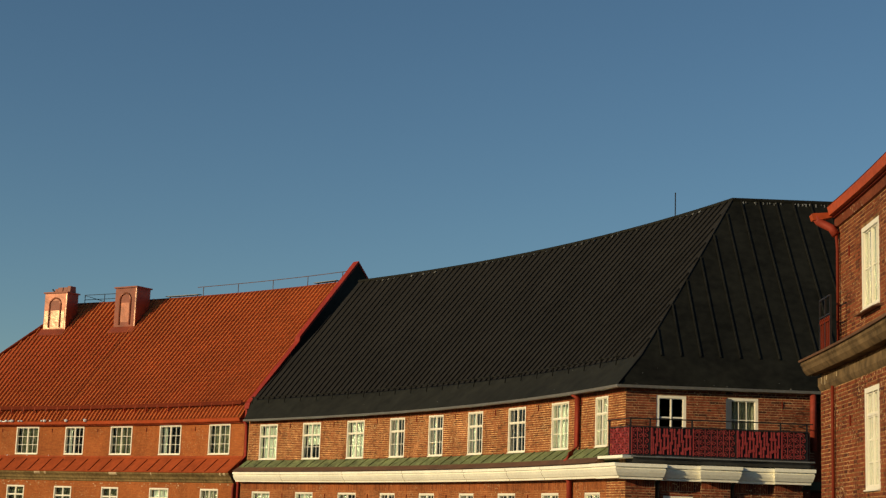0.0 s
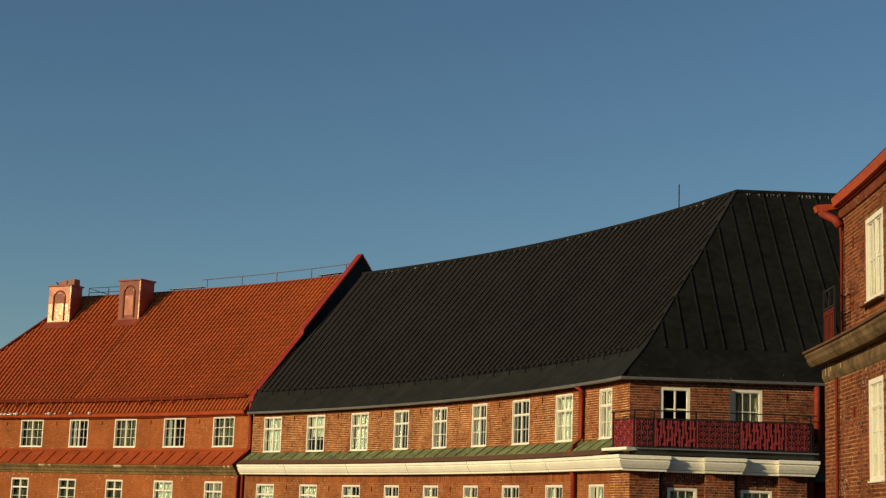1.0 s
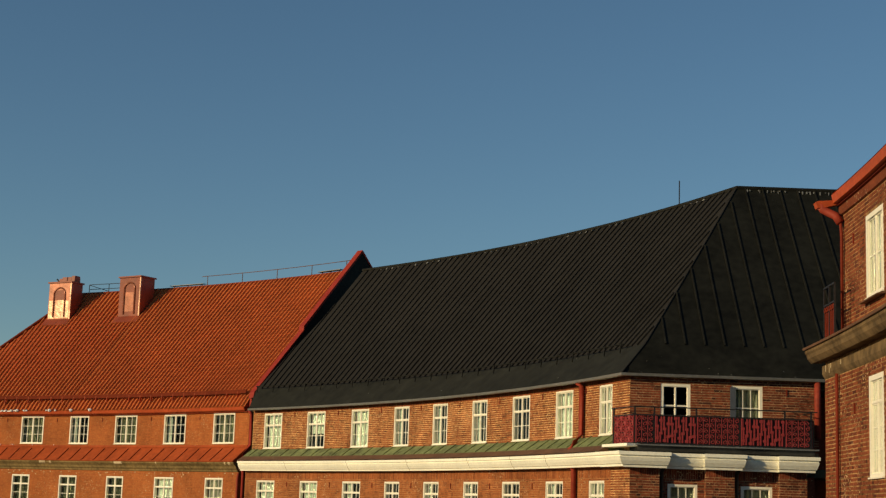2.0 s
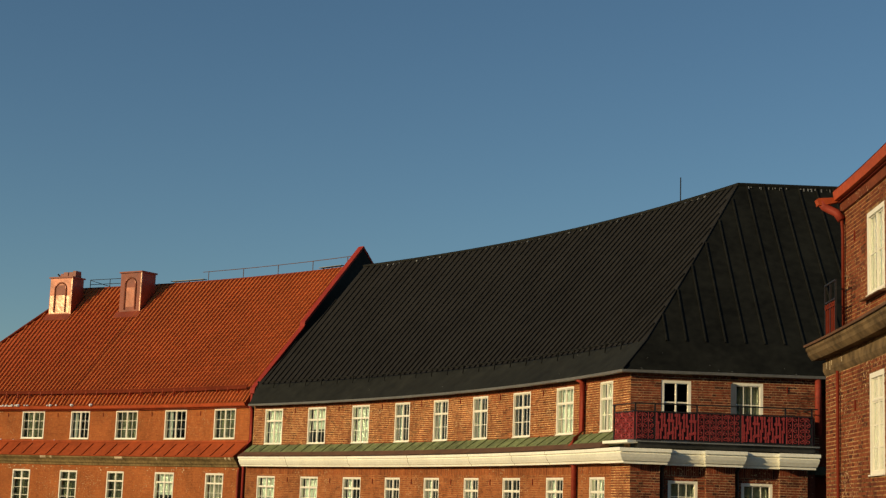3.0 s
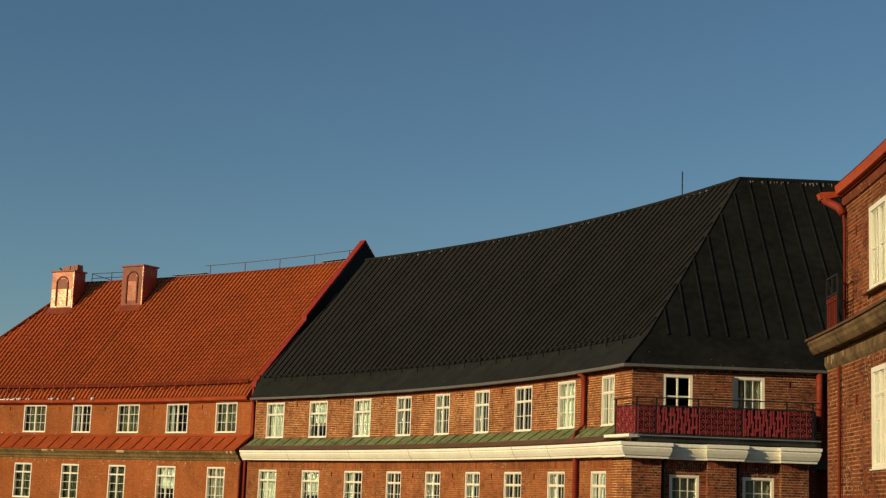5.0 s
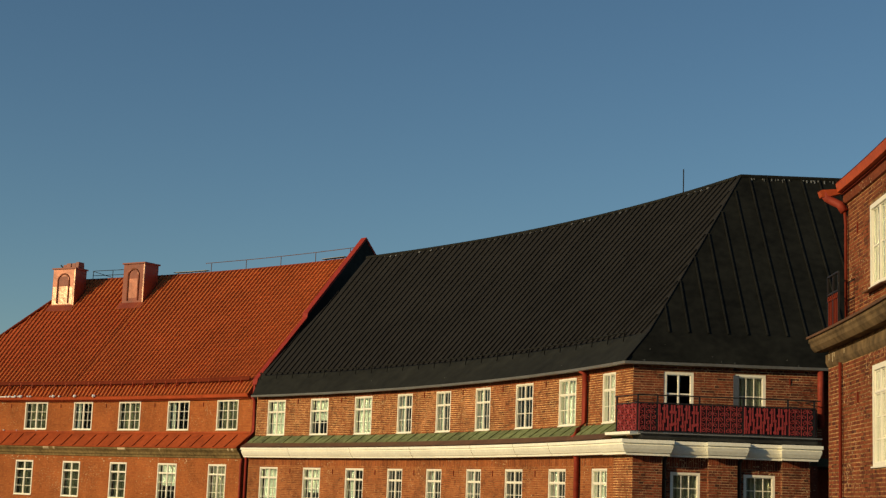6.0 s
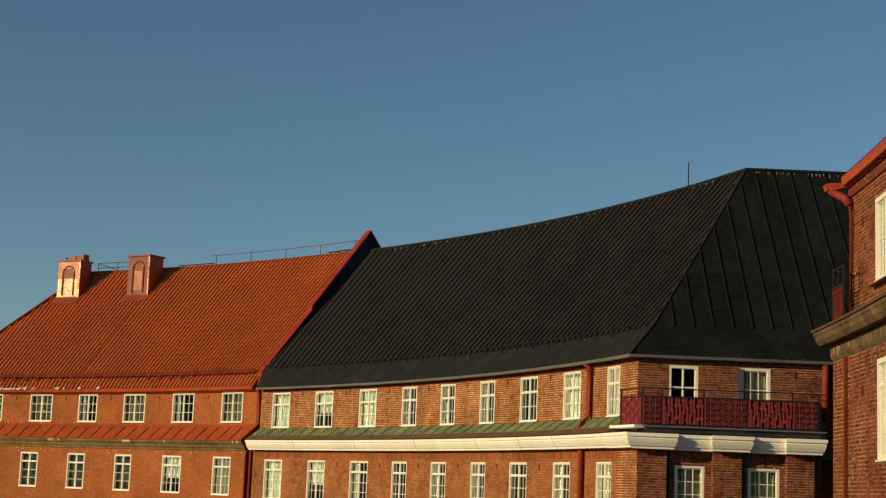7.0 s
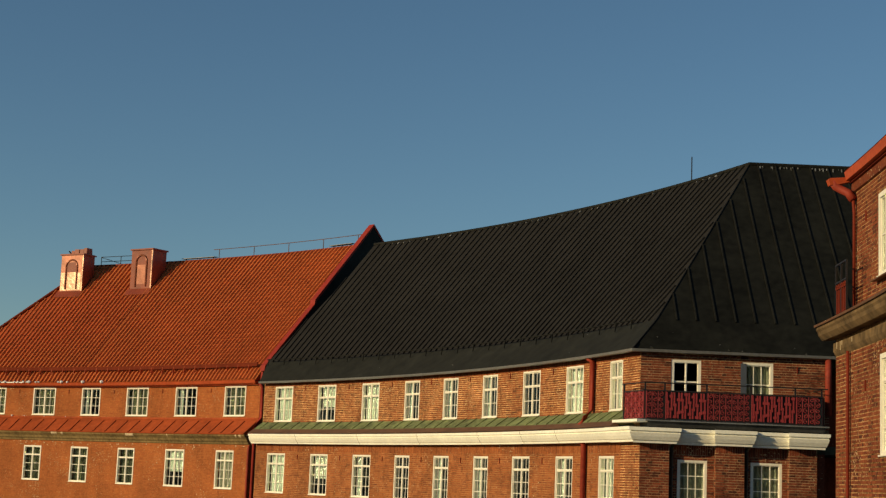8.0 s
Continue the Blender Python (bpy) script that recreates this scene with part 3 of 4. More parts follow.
d_low = [(-44.27, -42.94), (-41.05, -39.74), (-37.87, -36.51), (-34.70, -33.57), (-31.76, -30.61), (-28.73, -27.62), (-25.80, -24.47), (-22.51, -21.20), (-19.24, -18.07)]
DC, DR = Vector((-50.165, 30.408)), 58.431
corner = D(DARK1, 0, 0)
E = straight((corner.x, corner.y), 89.12)
e_dir, e_out = Vector((math.sin(radians(89.12)), math.cos(radians(89.12)))), Vector((math.cos(radians(89.12)), -math.sin(radians(89.12))))


def meet(d, k=None):
    """Where the curved front moved d out and the end front moved k out cross: s on each of them."""
    q = corner.to_2d() + e_out * (d if k is None else k) - DC
    b = q.dot(e_dir)
    t = -b + math.sqrt(b * b - q.dot(q) + (DR - d) ** 2)
    p = q + e_dir * t
    return -math.atan2(p.y, p.x) * DR, t


h_top = [(a, b, 2.47, 4.06) for a, b in d_top]
h_low = [(a, b, -0.69, 1.07) for a, b in d_low]
d_up = wall(D, DARK0, DARK1, 1.7, 4.30, h_top, -0.2, 0.0).make("wall", BROWN_MORTAR, house_d)
d_dn = wall(D, DARK0, meet(0.3, 0.72)[0], GROUND, 1.7, h_low, 0.08, 0.3).make("wall", LOWER_MORTAR, house_d)
for i, h in enumerate(h_top):
    window(D, h, 0.0, house_d, 4, 3, True, (1, 3, 1, 2, 2, 2, 0, 1, 1)[i], 0.06, 0.012)
for i, h in enumerate(h_low):
    window(D, h, 0.3, house_d, 4, 4, True, (1, 3, 2, 0, 2, 2, 0, 2, 1)[i])

# the short end front round the corner
END1 = 5.72
e_top = [(0.93, 1.83, 2.14, 4.02), (3.08, 4.02, 2.14, 4.02)]
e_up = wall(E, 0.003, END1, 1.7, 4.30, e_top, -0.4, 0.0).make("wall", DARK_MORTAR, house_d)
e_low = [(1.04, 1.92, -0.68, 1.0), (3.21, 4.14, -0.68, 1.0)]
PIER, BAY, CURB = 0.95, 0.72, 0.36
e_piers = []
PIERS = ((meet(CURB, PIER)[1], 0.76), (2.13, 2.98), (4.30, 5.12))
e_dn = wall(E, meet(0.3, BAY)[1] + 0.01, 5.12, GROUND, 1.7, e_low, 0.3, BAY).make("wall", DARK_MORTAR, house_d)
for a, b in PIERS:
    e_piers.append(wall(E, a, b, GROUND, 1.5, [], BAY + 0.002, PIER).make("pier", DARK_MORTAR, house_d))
d_pier = wall(D, -17.45, meet(CURB, PIER)[0] - 0.003, GROUND, 1.5, [], 0.302, CURB).make("pier", BROWN_MORTAR, house_d)
for i, h in enumerate(e_top):
    window(E, h, 0.0, house_d, (2, 3)[i], 3, False, i, 0.085, cloth=NET)
for h in e_low:
    window(E, h, BAY, house_d, 3, 4, False, 1, 0.07, cloth=NET)
# a narrow grey-blue strip paints the shadow over the edge of the second balcony door
shadow_strip = Geo().sweep(E, 3.03, 3.20, [(0.02, 2.15), (0.02, 3.98), (0.05, 3.95), (0.05, 2.15)]).make("door_shadow", SHADOW_BLUE, house_d, "grey-blue strip standing in for the shadow on the door casing")
# cream cornice: curved run, the corner pier on both fronts, then breaking back and forth along the end front
CT, CB = 1.90, 1.48
Geo().sweep(D, DARK0, -17.46, cornice_profile(0.302, CT, CB), 28).make("cornice", WHITE, house_d, "cream plaster cornice")
Geo().sweep(D, 0, 0, cornice_profile(CURB, CT, CB - 0.02), 3, m1=lambda d: meet(d, d - CURB + PIER)[0], m0=lambda d: -17.45 - max(0, d - CURB) * 0.3).make("cornice", WHITE, house_d, "cream plaster cornice")
for k, (a, b) in enumerate(PIERS):
    Geo().sweep(E, a, b, cornice_profile(PIER, CT - 0.01, CB - 0.04), 1, m0=(lambda d: meet(d - PIER + CURB, d)[1]) if k == 0 else (lambda d, a=a: a - max(0, d - PIER) * 0.25),
                m1=lambda d, b=b: b + max(0, d - PIER) * 0.55).make("cornice", WHITE, house_d, "cream plaster cornice")
for a, b in ((0.77, 2.12), (2.99, 4.29)):
    Geo().sweep(E, a, b, cornice_profile(BAY + 0.002, CT - 0.015, CB - 0.045), 1).make("cornice", WHITE, house_d, "cream plaster cornice")
for q in (-41.6, -36.9, -32.3, -27.6, -24.3, -21.6):
    Geo().sweep(D, q, q + 0.016, [(d + 0.004, z) for d, z in cornice_profile(0.302, CT, CB)[1:-1]] + [(0.60, CB + 0.02), (0.60, CT - 0.002)]).make("joint", STONE, house_d)
# green skirt above the curved cornice
skirt = Geo().sweep(D, DARK0, -17.3, [(0.003, 2.46), (0.003, 2.0), (0.50, 2.0), (0.50, 2.12)], 28).make("skirt_roof", GREEN, house_d, "green patinated copper skirt")
Geo().sweep(D, DARK0, -17.3, [(0.503, 2.12), (0.503, 1.93), (0.80, 1.925), (0.83, 1.94)], 28).make("drip_edge", RUST, house_d, "rust-brown metal drip edge")
s = DARK0 + 0.4
while s < -17.4:
    Geo().sweep(D, s, s + 0.03, [(0.003, 2.50), (0.003, 2.44), (0.50, 2.10), (0.51, 2.15)]).make("seam", GREEN, skirt)
    s += 0.78
for a, b in zip(d_top, d_top[1:]):
    anchor(D, (a[1] + b[0]) / 2, 0.0, 3.95, house_d)
for a, b in zip(d_low, d_low[1:]):
    anchor(D, (a[1] + b[0]) / 2, 0.3, 0.92, house_d)
anchor(E, 4.75, 0.0, 3.85, house_d)

# black roof: one eave, two faces that meet in a hip
RIDGE_Z = 11.495
hip0, hip1 = Vector((5.72, 46.75)), Vector((10.25, 53.40))
D_PROF = [(0.32, 4.29), (-0.70, 5.28), (-6.25, RIDGE_Z)]


def hip_at(d):
    """The hip's place in plan where the curved face lies d out from the wall. It bends at the foot, where the eaves kick out."""
    if d > -0.70:
        foot = (hip_at(-0.70) - corner.to_2d()).dot(e_out)
        return D(meet(d, foot + (0.22 - foot) * (d + 0.70) / 1.02)[0], d, 0).to_2d()
    k = hip1 - hip0
    o, r = hip0 - DC, DR - d
    a, b, c = k.dot(k), 2 * o.dot(k), o.dot(o) - r * r
    t = (-b + math.sqrt(b * b - 4 * a * c)) / (2 * a)
    return hip0 + k * t


def hip_s(d):
    q = hip_at(d) - DC
    return -math.atan2(q.y, q.x) * DR


def roof_left(d):
    """Where the curved roof face begins beside the gable parapet."""
    return DARK0 - (0.75 * (0.32 - d) / 1.02 if d > -0.70 else max(0.0, 0.75 * (4.5 + d) / 3.8))


STEPS = [0.32, 0.1, -0.25, -0.70] + [-0.70 - 5.55 * i / 20 for i in range(1, 21)]
roof_d = Geo()
for a, b in zip(STEPS, STEPS[1:]):
    n = 24
    za, zb = roof_z(D_PROF, a) - 0.06, roof_z(D_PROF, b) - 0.06
    for i in range(n):
        s = lambda d, i: roof_left(d) + (hip_s(d) - roof_left(d)) * i / n
        roof_d.face([D(s(a, i), a, za), D(s(a, i + 1), a, za), D(s(b, i + 1), b, zb), D(s(b, i), b, zb)])
END_ROOF = 14.0


def end_of(d):
    q = hip_at(d) - corner.to_2d()
    return q.dot(e_dir), q.dot(e_out), roof_z(D_PROF, d)


for a, b in zip(STEPS, STEPS[1:]):
    (ta, oa, za), (tb, ob_, zb) = end_of(a), end_of(b)
    roof_d.face([E(ta, oa, za - 0.06), E(END_ROOF, oa, za - 0.06), E(END_ROOF, ob_, zb - 0.06), E(tb, ob_, zb - 0.06)])
# rear slopes close the roof
tr, orr, _ = end_of(-6.25)
roof_d.face([E(tr, orr, RIDGE_Z - 0.06), E(END_ROOF, orr, RIDGE_Z - 0.06), E(END_ROOF, orr - 6.4, 4.4), E(tr + 4.0, orr - 6.4, 4.4)])
for i in range(20):
    f = lambda d, i: DARK0 + (hip_s(-6.25) + (0 if d > -7 else 1.2) - DARK0) * i / 20
    roof_d.face([D(f(-6.25, i), -6.25, RIDGE_Z - 0.06), D(f(-6.25, i + 1), -6.25, RIDGE_Z - 0.06), D(f(-12.9, i + 1), -12.9, 4.4), D(f(-12.9, i), -12.9, 4.4)])
roof_d = roof_d.make("roof", BLACK_TRIM, house_d)

PANEL = 0.40
s = DARK0 - 2 * PANEL
while s < hip_s(0.32):
    g = Geo()
    for a, b in zip(STEPS, STEPS[1:]):
        if a > -0.6:
            continue
        za, zb = roof_z(D_PROF, a), roof_z(D_PROF, b)
        ea, eb = hip_s(a), hip_s(b)
        la, lb = roof_left(a), roof_left(b)
        p0, p1, q0, q1 = (min(max(u, l), e) for u, l, e in ((s + 0.018, la, ea), (s + PANEL, la, ea), (s + 0.018, lb, eb), (s + PANEL, lb, eb)))
        if q1 - q0 < 0.01 and p1 - p0 < 0.01:
            continue
        g.face([D(p0, a, za), D(p1, a, za), D(q1, b, zb), D(q0, b, zb)])
        if s + 0.02 < max(ea, eb) and q1 - q0 > 0.01 and s - 0.02 > la:
            h = 0.055
            for u, v in ((s - 0.012, s + 0.018),):
                g.face([D(u, a + h * .7, za + h * .7), D(v, a + h * .7, za + h * .7), D(v, b + h * .7, zb + h * .7), D(u, b + h * .7, zb + h * .7)])
                g.face([D(v, a, za), D(v, b, zb), D(v, b + h * .7, zb + h * .7), D(v, a + h * .7, za + h * .7)])
                g.face([D(u, a, za), D(u, b, zb), D(u, b + h * .7, zb + h * .7), D(u, a + h * .7, za + h * .7)])
    if g.f:
        g.make("roof_panel", BLACK_METAL, roof_d)
    s += PANEL
# smooth sheets along the eaves, with low welts between them
WIDE = 1.95
s = DARK0 - 0.8
while s < hip_s(0.32):
    g = Geo()
    for a, b in zip(STEPS[:3], STEPS[1:4]):
        za, zb = roof_z(D_PROF, a), roof_z(D_PROF, b)
        for i in range(4):
            u, v = s + 0.012 + (WIDE - 0.012) * i / 4, s + 0.012 + (WIDE - 0.012) * (i + 1) / 4
            p0, p1, q0, q1 = (min(max(x, roof_left(d)), hip_s(d)) for x, d in ((u, a), (v, a), (u, b), (v, b)))
            if p1 - p0 > 0.01 or q1 - q0 > 0.01:
                g.face([D(p0, a, za), D(p1, a, za), D(q1, b, zb), D(q0, b, zb)])
    if g.f:
        g.make("eaves_sheet", EAVES, roof_d)
    s += WIDE
# end face panels, in a black darkened for the weaker light on this side
EP = 0.61
t = -0.05
while t < END_ROOF - EP:
    g, seam, eave = Geo(), Geo(), Geo()
    for a, b in zip(STEPS, STEPS[1:]):
        (ta, oa, za), (tb, ob_, zb) = end_of(a), end_of(b)
        p0, p1, q0, q1 = max(t, ta), max(t + EP, ta), max(t, tb), max(t + EP, tb)
        if p1 - p0 < 0.01 and q1 - q0 < 0.01:
            continue
        (g if a < -0.6 else eave).face([E(p0, oa, za), E(p1, oa, za), E(q1, ob_, zb), E(q0, ob_, zb)])
        if a < -0.6 and t > tb:
            h = 0.045
            u, v = t - 0.022, t + 0.022
            seam.face([E(u, oa + h * .7, za + h * .7), E(v, oa + h * .7, za + h * .7), E(v, ob_ + h * .7, zb + h * .7), E(u, ob_ + h * .7, zb + h * .7)])
            seam.face([E(v, oa, za), E(v, ob_, zb), E(v, ob_ + h * .7, zb + h * .7), E(v, oa + h * .7, za + h * .7)])
            seam.face([E(u, oa, za), E(u, ob_, zb), E(u, ob_ + h * .7, zb + h * .7), E(u, oa + h * .7, za + h * .7)])
    if g.f:
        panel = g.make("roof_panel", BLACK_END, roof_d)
        if seam.f:
            seam.make("standing_seam", BLACK_TRIM, panel)
    if eave.f:
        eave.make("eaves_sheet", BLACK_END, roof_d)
    t += EP
hip_pts = [Vector((*hip_at(d), EYE_Z + roof_z(D_PROF, d) + 0.02)) for d in STEPS]
Geo().tube(hip_pts, 0.022, 6).make("hip_cap", BLACK_METAL, roof_d)
Geo().tube([D(DARK0 + (hip_s(-6.25) - DARK0) * i / 30, -6.25, RIDGE_Z + 0.02) for i in range(31)] + [E(END_ROOF, orr, RIDGE_Z + 0.02)], 0.07, 6).make("ridge_cap", BLACK_TRIM, roof_d)
for i in range(60):
    q = DARK0 + 0.6 + (hip_s(-6.25) - DARK0 - 0.8) * i / 60
    if random.random() < 0.55:
        w, h = random.uniform(0.03, 0.09), random.uniform(0.02, 0.08)
        Geo().sweep(D, q, q + w, [(-6.10, RIDGE_Z - 0.10), (-6.04, RIDGE_Z - 0.08 - h), (-6.02, RIDGE_Z - 0.06 - h), (-6.08, RIDGE_Z - 0.07)]).make("ridge_clip", LEAD, roof_d)
for i in range(46):
    q = tr + 0.2 + 0.12 * i + random.uniform(-0.06, 0.06)
    w, h = random.uniform(0.012, 0.045), random.uniform(0.0, 0.11)
    if random.random() < 0.75:
        Geo().sweep(E, q, q + w, [(orr + 0.12, RIDGE_Z - 0.08), (orr + 0.15, RIDGE_Z - 0.09 - h), (orr + 0.16, RIDGE_Z - 0.08 - h), (orr + 0.135, RIDGE_Z - 0.06)]).make("ridge_clip", LEAD, roof_d)
# gutters
GUT = [(0.20, 4.27), (0.22, 4.21), (0.29, 4.19), (0.36, 4.205), (0.38, 4.285), (0.36, 4.285), (0.31, 4.23), (0.25, 4.27)]
SH = end_of(0.32)[1] - 0.32
Geo().sweep(D, DARK0, DARK1, GUT, 28, m1=lambda d: meet(d, d + SH)[0]).make("gutter", ZINC, house_d)
Geo().sweep(E, 0.0, END_ROOF, [(d + SH, z) for d, z in GUT], 2, m0=lambda d: meet(d - SH, d)[1]).make("gutter", ZINC, house_d)
SOF = [(0.003, 4.28), (0.003, 4.235), (0.19, 4.235), (0.19, 4.28)]
Geo().sweep(D, DARK0, DARK1, SOF, 28, m1=lambda d: meet(d)[0]).make("soffit", BLACK_TRIM, house_d)
Geo().sweep(E, 0.0, END_ROOF, [(d + (SH if d > 0.1 else 0), z) for d, z in SOF], 2, m0=lambda d: meet(min(d, 0.19))[1]).make("soffit", BLACK_TRIM, house_d)
guard = Geo().tube([D(DARK0 - 0.5 + (27.3 / 30) * i, -0.45, 5.36) for i in range(31)], 0.02, 6).make("snow_guard", BLACK_TRIM, roof_d)
for i in range(24):
    q = DARK0 - 0.4 + 1.17 * i
    Geo().sweep(D, q, q + 0.025, [(-0.42, 5.06), (-0.39, 5.08), (-0.43, 5.40), (-0.47, 5.40)]).make("bracket", BLACK_TRIM, guard)
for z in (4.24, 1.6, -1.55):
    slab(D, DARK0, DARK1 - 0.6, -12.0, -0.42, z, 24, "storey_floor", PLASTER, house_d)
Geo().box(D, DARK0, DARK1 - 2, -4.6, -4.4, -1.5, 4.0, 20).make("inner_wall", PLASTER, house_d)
Geo().box(D, DARK0, DARK1 + 3, -12.5, -12.05, GROUND, 4.4, 20).make("rear_wall", BROWN_BRICK, house_d)
Geo().box(E, 5.37, END_ROOF, -3.2, -2.9, GROUND, 4.3).make("recessed_wall", DARK_BRICK, house_d)
Geo().box(E, 0.6, 5.3, -4.4, -4.2, GROUND, 4.2).make("inner_wall", PLASTER, house_d)
for z in (4.24, 1.6, -1.55):
    Geo().box(E, 0.5, END_ROOF, -4.2, -0.42, z - 0.25, z).make("storey_floor", PLASTER, house_d)
Geo().box(E, 5.40, 5.70, -2.88, -0.42, GROUND, 4.2).make("end_wall", DARK_BRICK, house_d)

Geo().box(E, 5.5, END_ROOF, -13.4, -13.0, GROUND, 4.35).make("rear_wall", DARK_BRICK, house_d)
Geo().sweep(E, END_ROOF - 0.3, END_ROOF, [(-2.9, GROUND), (-2.9, 4.3), (0.4, 4.3), (end_of(-0.70)[1], 5.2), (orr, RIDGE_Z - 0.1), (orr - 6.3, 4.4), (-13.4, 4.3), (-13.4, GROUND)]).make("end_wall", DARK_BRICK, house_d)

# the gable parapet between the two roofs
PAR = [(0.0, 4.30), (0.0, 5.08), (-2.8, 8.42), (-2.8, 8.57), (-6.25, 12.73), (-12.9, 5.2), (-12.9, 4.3)]
par = Geo().sweep(L, -45.44, -45.12, PAR, 1).make("gable_parapet", BLACK_TRIM, house_l, "dark gable parapet with a red coping")
Geo().sweep(L, -45.47, -45.10, [(-2.78, 8.44), (-2.8, 8.58), (-6.25, 12.75), (-12.95, 5.22), (-12.95, 5.34), (-6.25, 12.89), (-2.72, 8.66), (-2.70, 8.44)], 1).make("coping", CRIMSON, par)
Geo().sweep(L, -45.45, -45.10, [(0.03, 4.95), (0.01, 5.13), (-2.75, 8.40), (-2.72, 8.46), (0.06, 5.22), (0.11, 4.95)], 1).make("coping", CRIMSON, par)
Geo().sweep(L, -45.36, -45.22, [(0.004, 4.40), (0.004, 4.90), (0.10, 4.92), (0.12, 4.40)], 1).make("coping_foot", CRIMSON, par)

# downpipes
downpipe(L, [(-45.14, 0.3, 4.4), (-45.14, 0.12, 4.15), (-45.14, 0.12, 2.75), (-45.12, 0.45, 2.3), (-45.11, 0.62, 2.05), (-45.11, 0.45, 1.4), (-45.11, 0.45, GROUND)], 0.08, CRIMSON, house_l, 0)
downpipe(L, [(-45.40, 0.50, 1.42), (-45.40, 0.55, 1.2), (-45.40, 0.55, GROUND)], 0.06, PIPE_RED, house_l, 0)
downpipe(D, [(-20.29, 0.29, 4.22), (-20.29, 0.12, 4.1), (-20.29, 0.12, 2.55), (-20.25, 0.35, 2.3), (-20.15, 0.55, 2.08), (-20.15, 0.55, 1.6), (-20.15, 0.42, 1.4), (-20.15, 0.42, GROUND)], 0.085, PIPE_RED, house_d, 0)
for q in (0.84, 3.06):
    downpipe(E, [(q + 0.12, 1.28, 1.90), (q + 0.12, 1.26, 1.72), (q + 0.02, 0.95, 1.42), (q, 0.81, 1.3), (q, 0.80, GROUND)], 0.065, IRON, house_d)
downpipe(E, [(5.66, 0.14, 4.23), (5.66, 0.14, 3.6), (5.66, 0.14, 2.5)], 0.10, PIPE_RED, house_d, 0)

# ---- balcony ----
balcony = Geo().sweep(E, 0, 5.30, [(0.003, 2.08), (0.003, 1.93), (1.15, 1.93), (1.22, 2.08)], 1, m0=lambda d: 0.02 + max(0, d) * 0.04).make("balcony", SLAB_SHADE, house_d, "balcony floor on the cornice behind red ironwork")
Geo().sweep(E, 0, 5.40, [(0.9, 2.12), (0.9, 2.082), (1.30, 2.082), (1.30, 2.12)], 1, m0=lambda d: 0.0).make("floor_edge", ZINC, balcony)


def curl(M, s, d, z, r, turn, r0=0.012):
    """A wrought iron scroll of one and a half turns."""
    pts = []
    for i in range(13):
        q, k = turn * (i / 12 * 2.4 * math.pi) + math.pi / 2, r * (1 - 0.75 * i / 12)
        pts.append(M(s + k * math.cos(q), d, z + k * math.sin(q)))
    return Geo().tube(pts, r0, 4)


def railing_panel(M, s0, s1, d, z0, z1, kind, parent):
    """One field of ironwork: scrolls between upright bars, or bars with stepped plates."""
    fld = Geo().box(M, s0, s0 + 0.03, d - 0.015, d + 0.015, z0, z1).make("panel", RED_IRON, parent)
    n = max(1, round((s1 - s0) / (0.17 if kind == "scroll" else 0.25 if kind == "upright" else 0.11)))
    w = (s1 - s0) / n
    for i in range(n):
        a = s0 + w * i
        if i and kind != "plate":
            t = 0.009 if kind == "scroll" else 0.020
            Geo().box(M, a - t, a + t, d - 0.012, d + 0.012, z0, z1).make("bar", RED_IRON, fld)
        m = a + w / 2
        if kind != "plate":
            for j in range(5):
                z = z0 + (z1 - z0) * (j + 0.5) / 5
                curl(M, m, d, z, w * 0.40, 1 if (i + j) % 2 else -1, 0.022 if kind == "upright" else 0.012).make("scroll", RED_IRON, fld)
        else:
            h = z1 - z0
            k = (0.62, 0.36, 0.52, 0.24, 0.70, 0.44)[i % 6]
            off = 0.014 if i % 2 else -0.014
            Geo().box(M, m - off - 0.023, m - off + 0.023, d - 0.008, d + 0.008, z0 + 0.02, z0 + h * k).make("bar", RED_IRON, fld)
            Geo().box(M, m + off - 0.023, m + off + 0.023, d - 0.008, d + 0.008, z0 + h * k + 0.001, z1 - 0.02).make("bar", RED_IRON, fld)
            for kk in (k - 0.05, (k + 0.42) % 0.9):
                Geo().box(M, m - w * 0.46, m + w * 0.46, d + 0.009, d + 0.02, z0 + h * kk, z0 + h * (kk + 0.10)).make("plate", RED_IRON, fld)
    Geo().box(M, s0, s1, d - 0.06, d - 0.045, z0, z1).make("backing", IRON, fld)
    return fld


RAIL_Z0, RAIL_Z1, RAIL_D = 2.17, 2.97, 1.1
rail_b = Geo().box(E, -0.02, 5.25, RAIL_D - 0.02, RAIL_D + 0.02, RAIL_Z1, RAIL_Z1 + 0.035).make("railing", IRON, house_d, "red and black wrought iron balcony railing")
Geo().box(E, -0.02, 5.25, RAIL_D - 0.02, RAIL_D + 0.02, RAIL_Z0 - 0.03, RAIL_Z0).make("bottom_rail", IRON, rail_b)
Geo().tube([E(-0.02, RAIL_D, 3.22), E(5.4, RAIL_D, 3.22)], 0.018, 6).make("hand_rail", IRON, rail_b)
FIELDS = ((0.02, 0.56, "scroll"), (0.60, 1.80, "plate"), (1.84, 3.10, "scroll"), (3.14, 4.42, "plate"), (4.46, 5.20, "scroll"))
for a, b, kind in FIELDS:
    railing_panel(E, a, b, RAIL_D, RAIL_Z0, RAIL_Z1, kind, rail_b)
for q in (0.0, 0.58, 1.82, 3.12, 4.44, 5.22):
    Geo().box(E, q - 0.025, q + 0.025, RAIL_D - 0.045, RAIL_D - 0.018, 2.13, 3.22).make("post", IRON, rail_b)
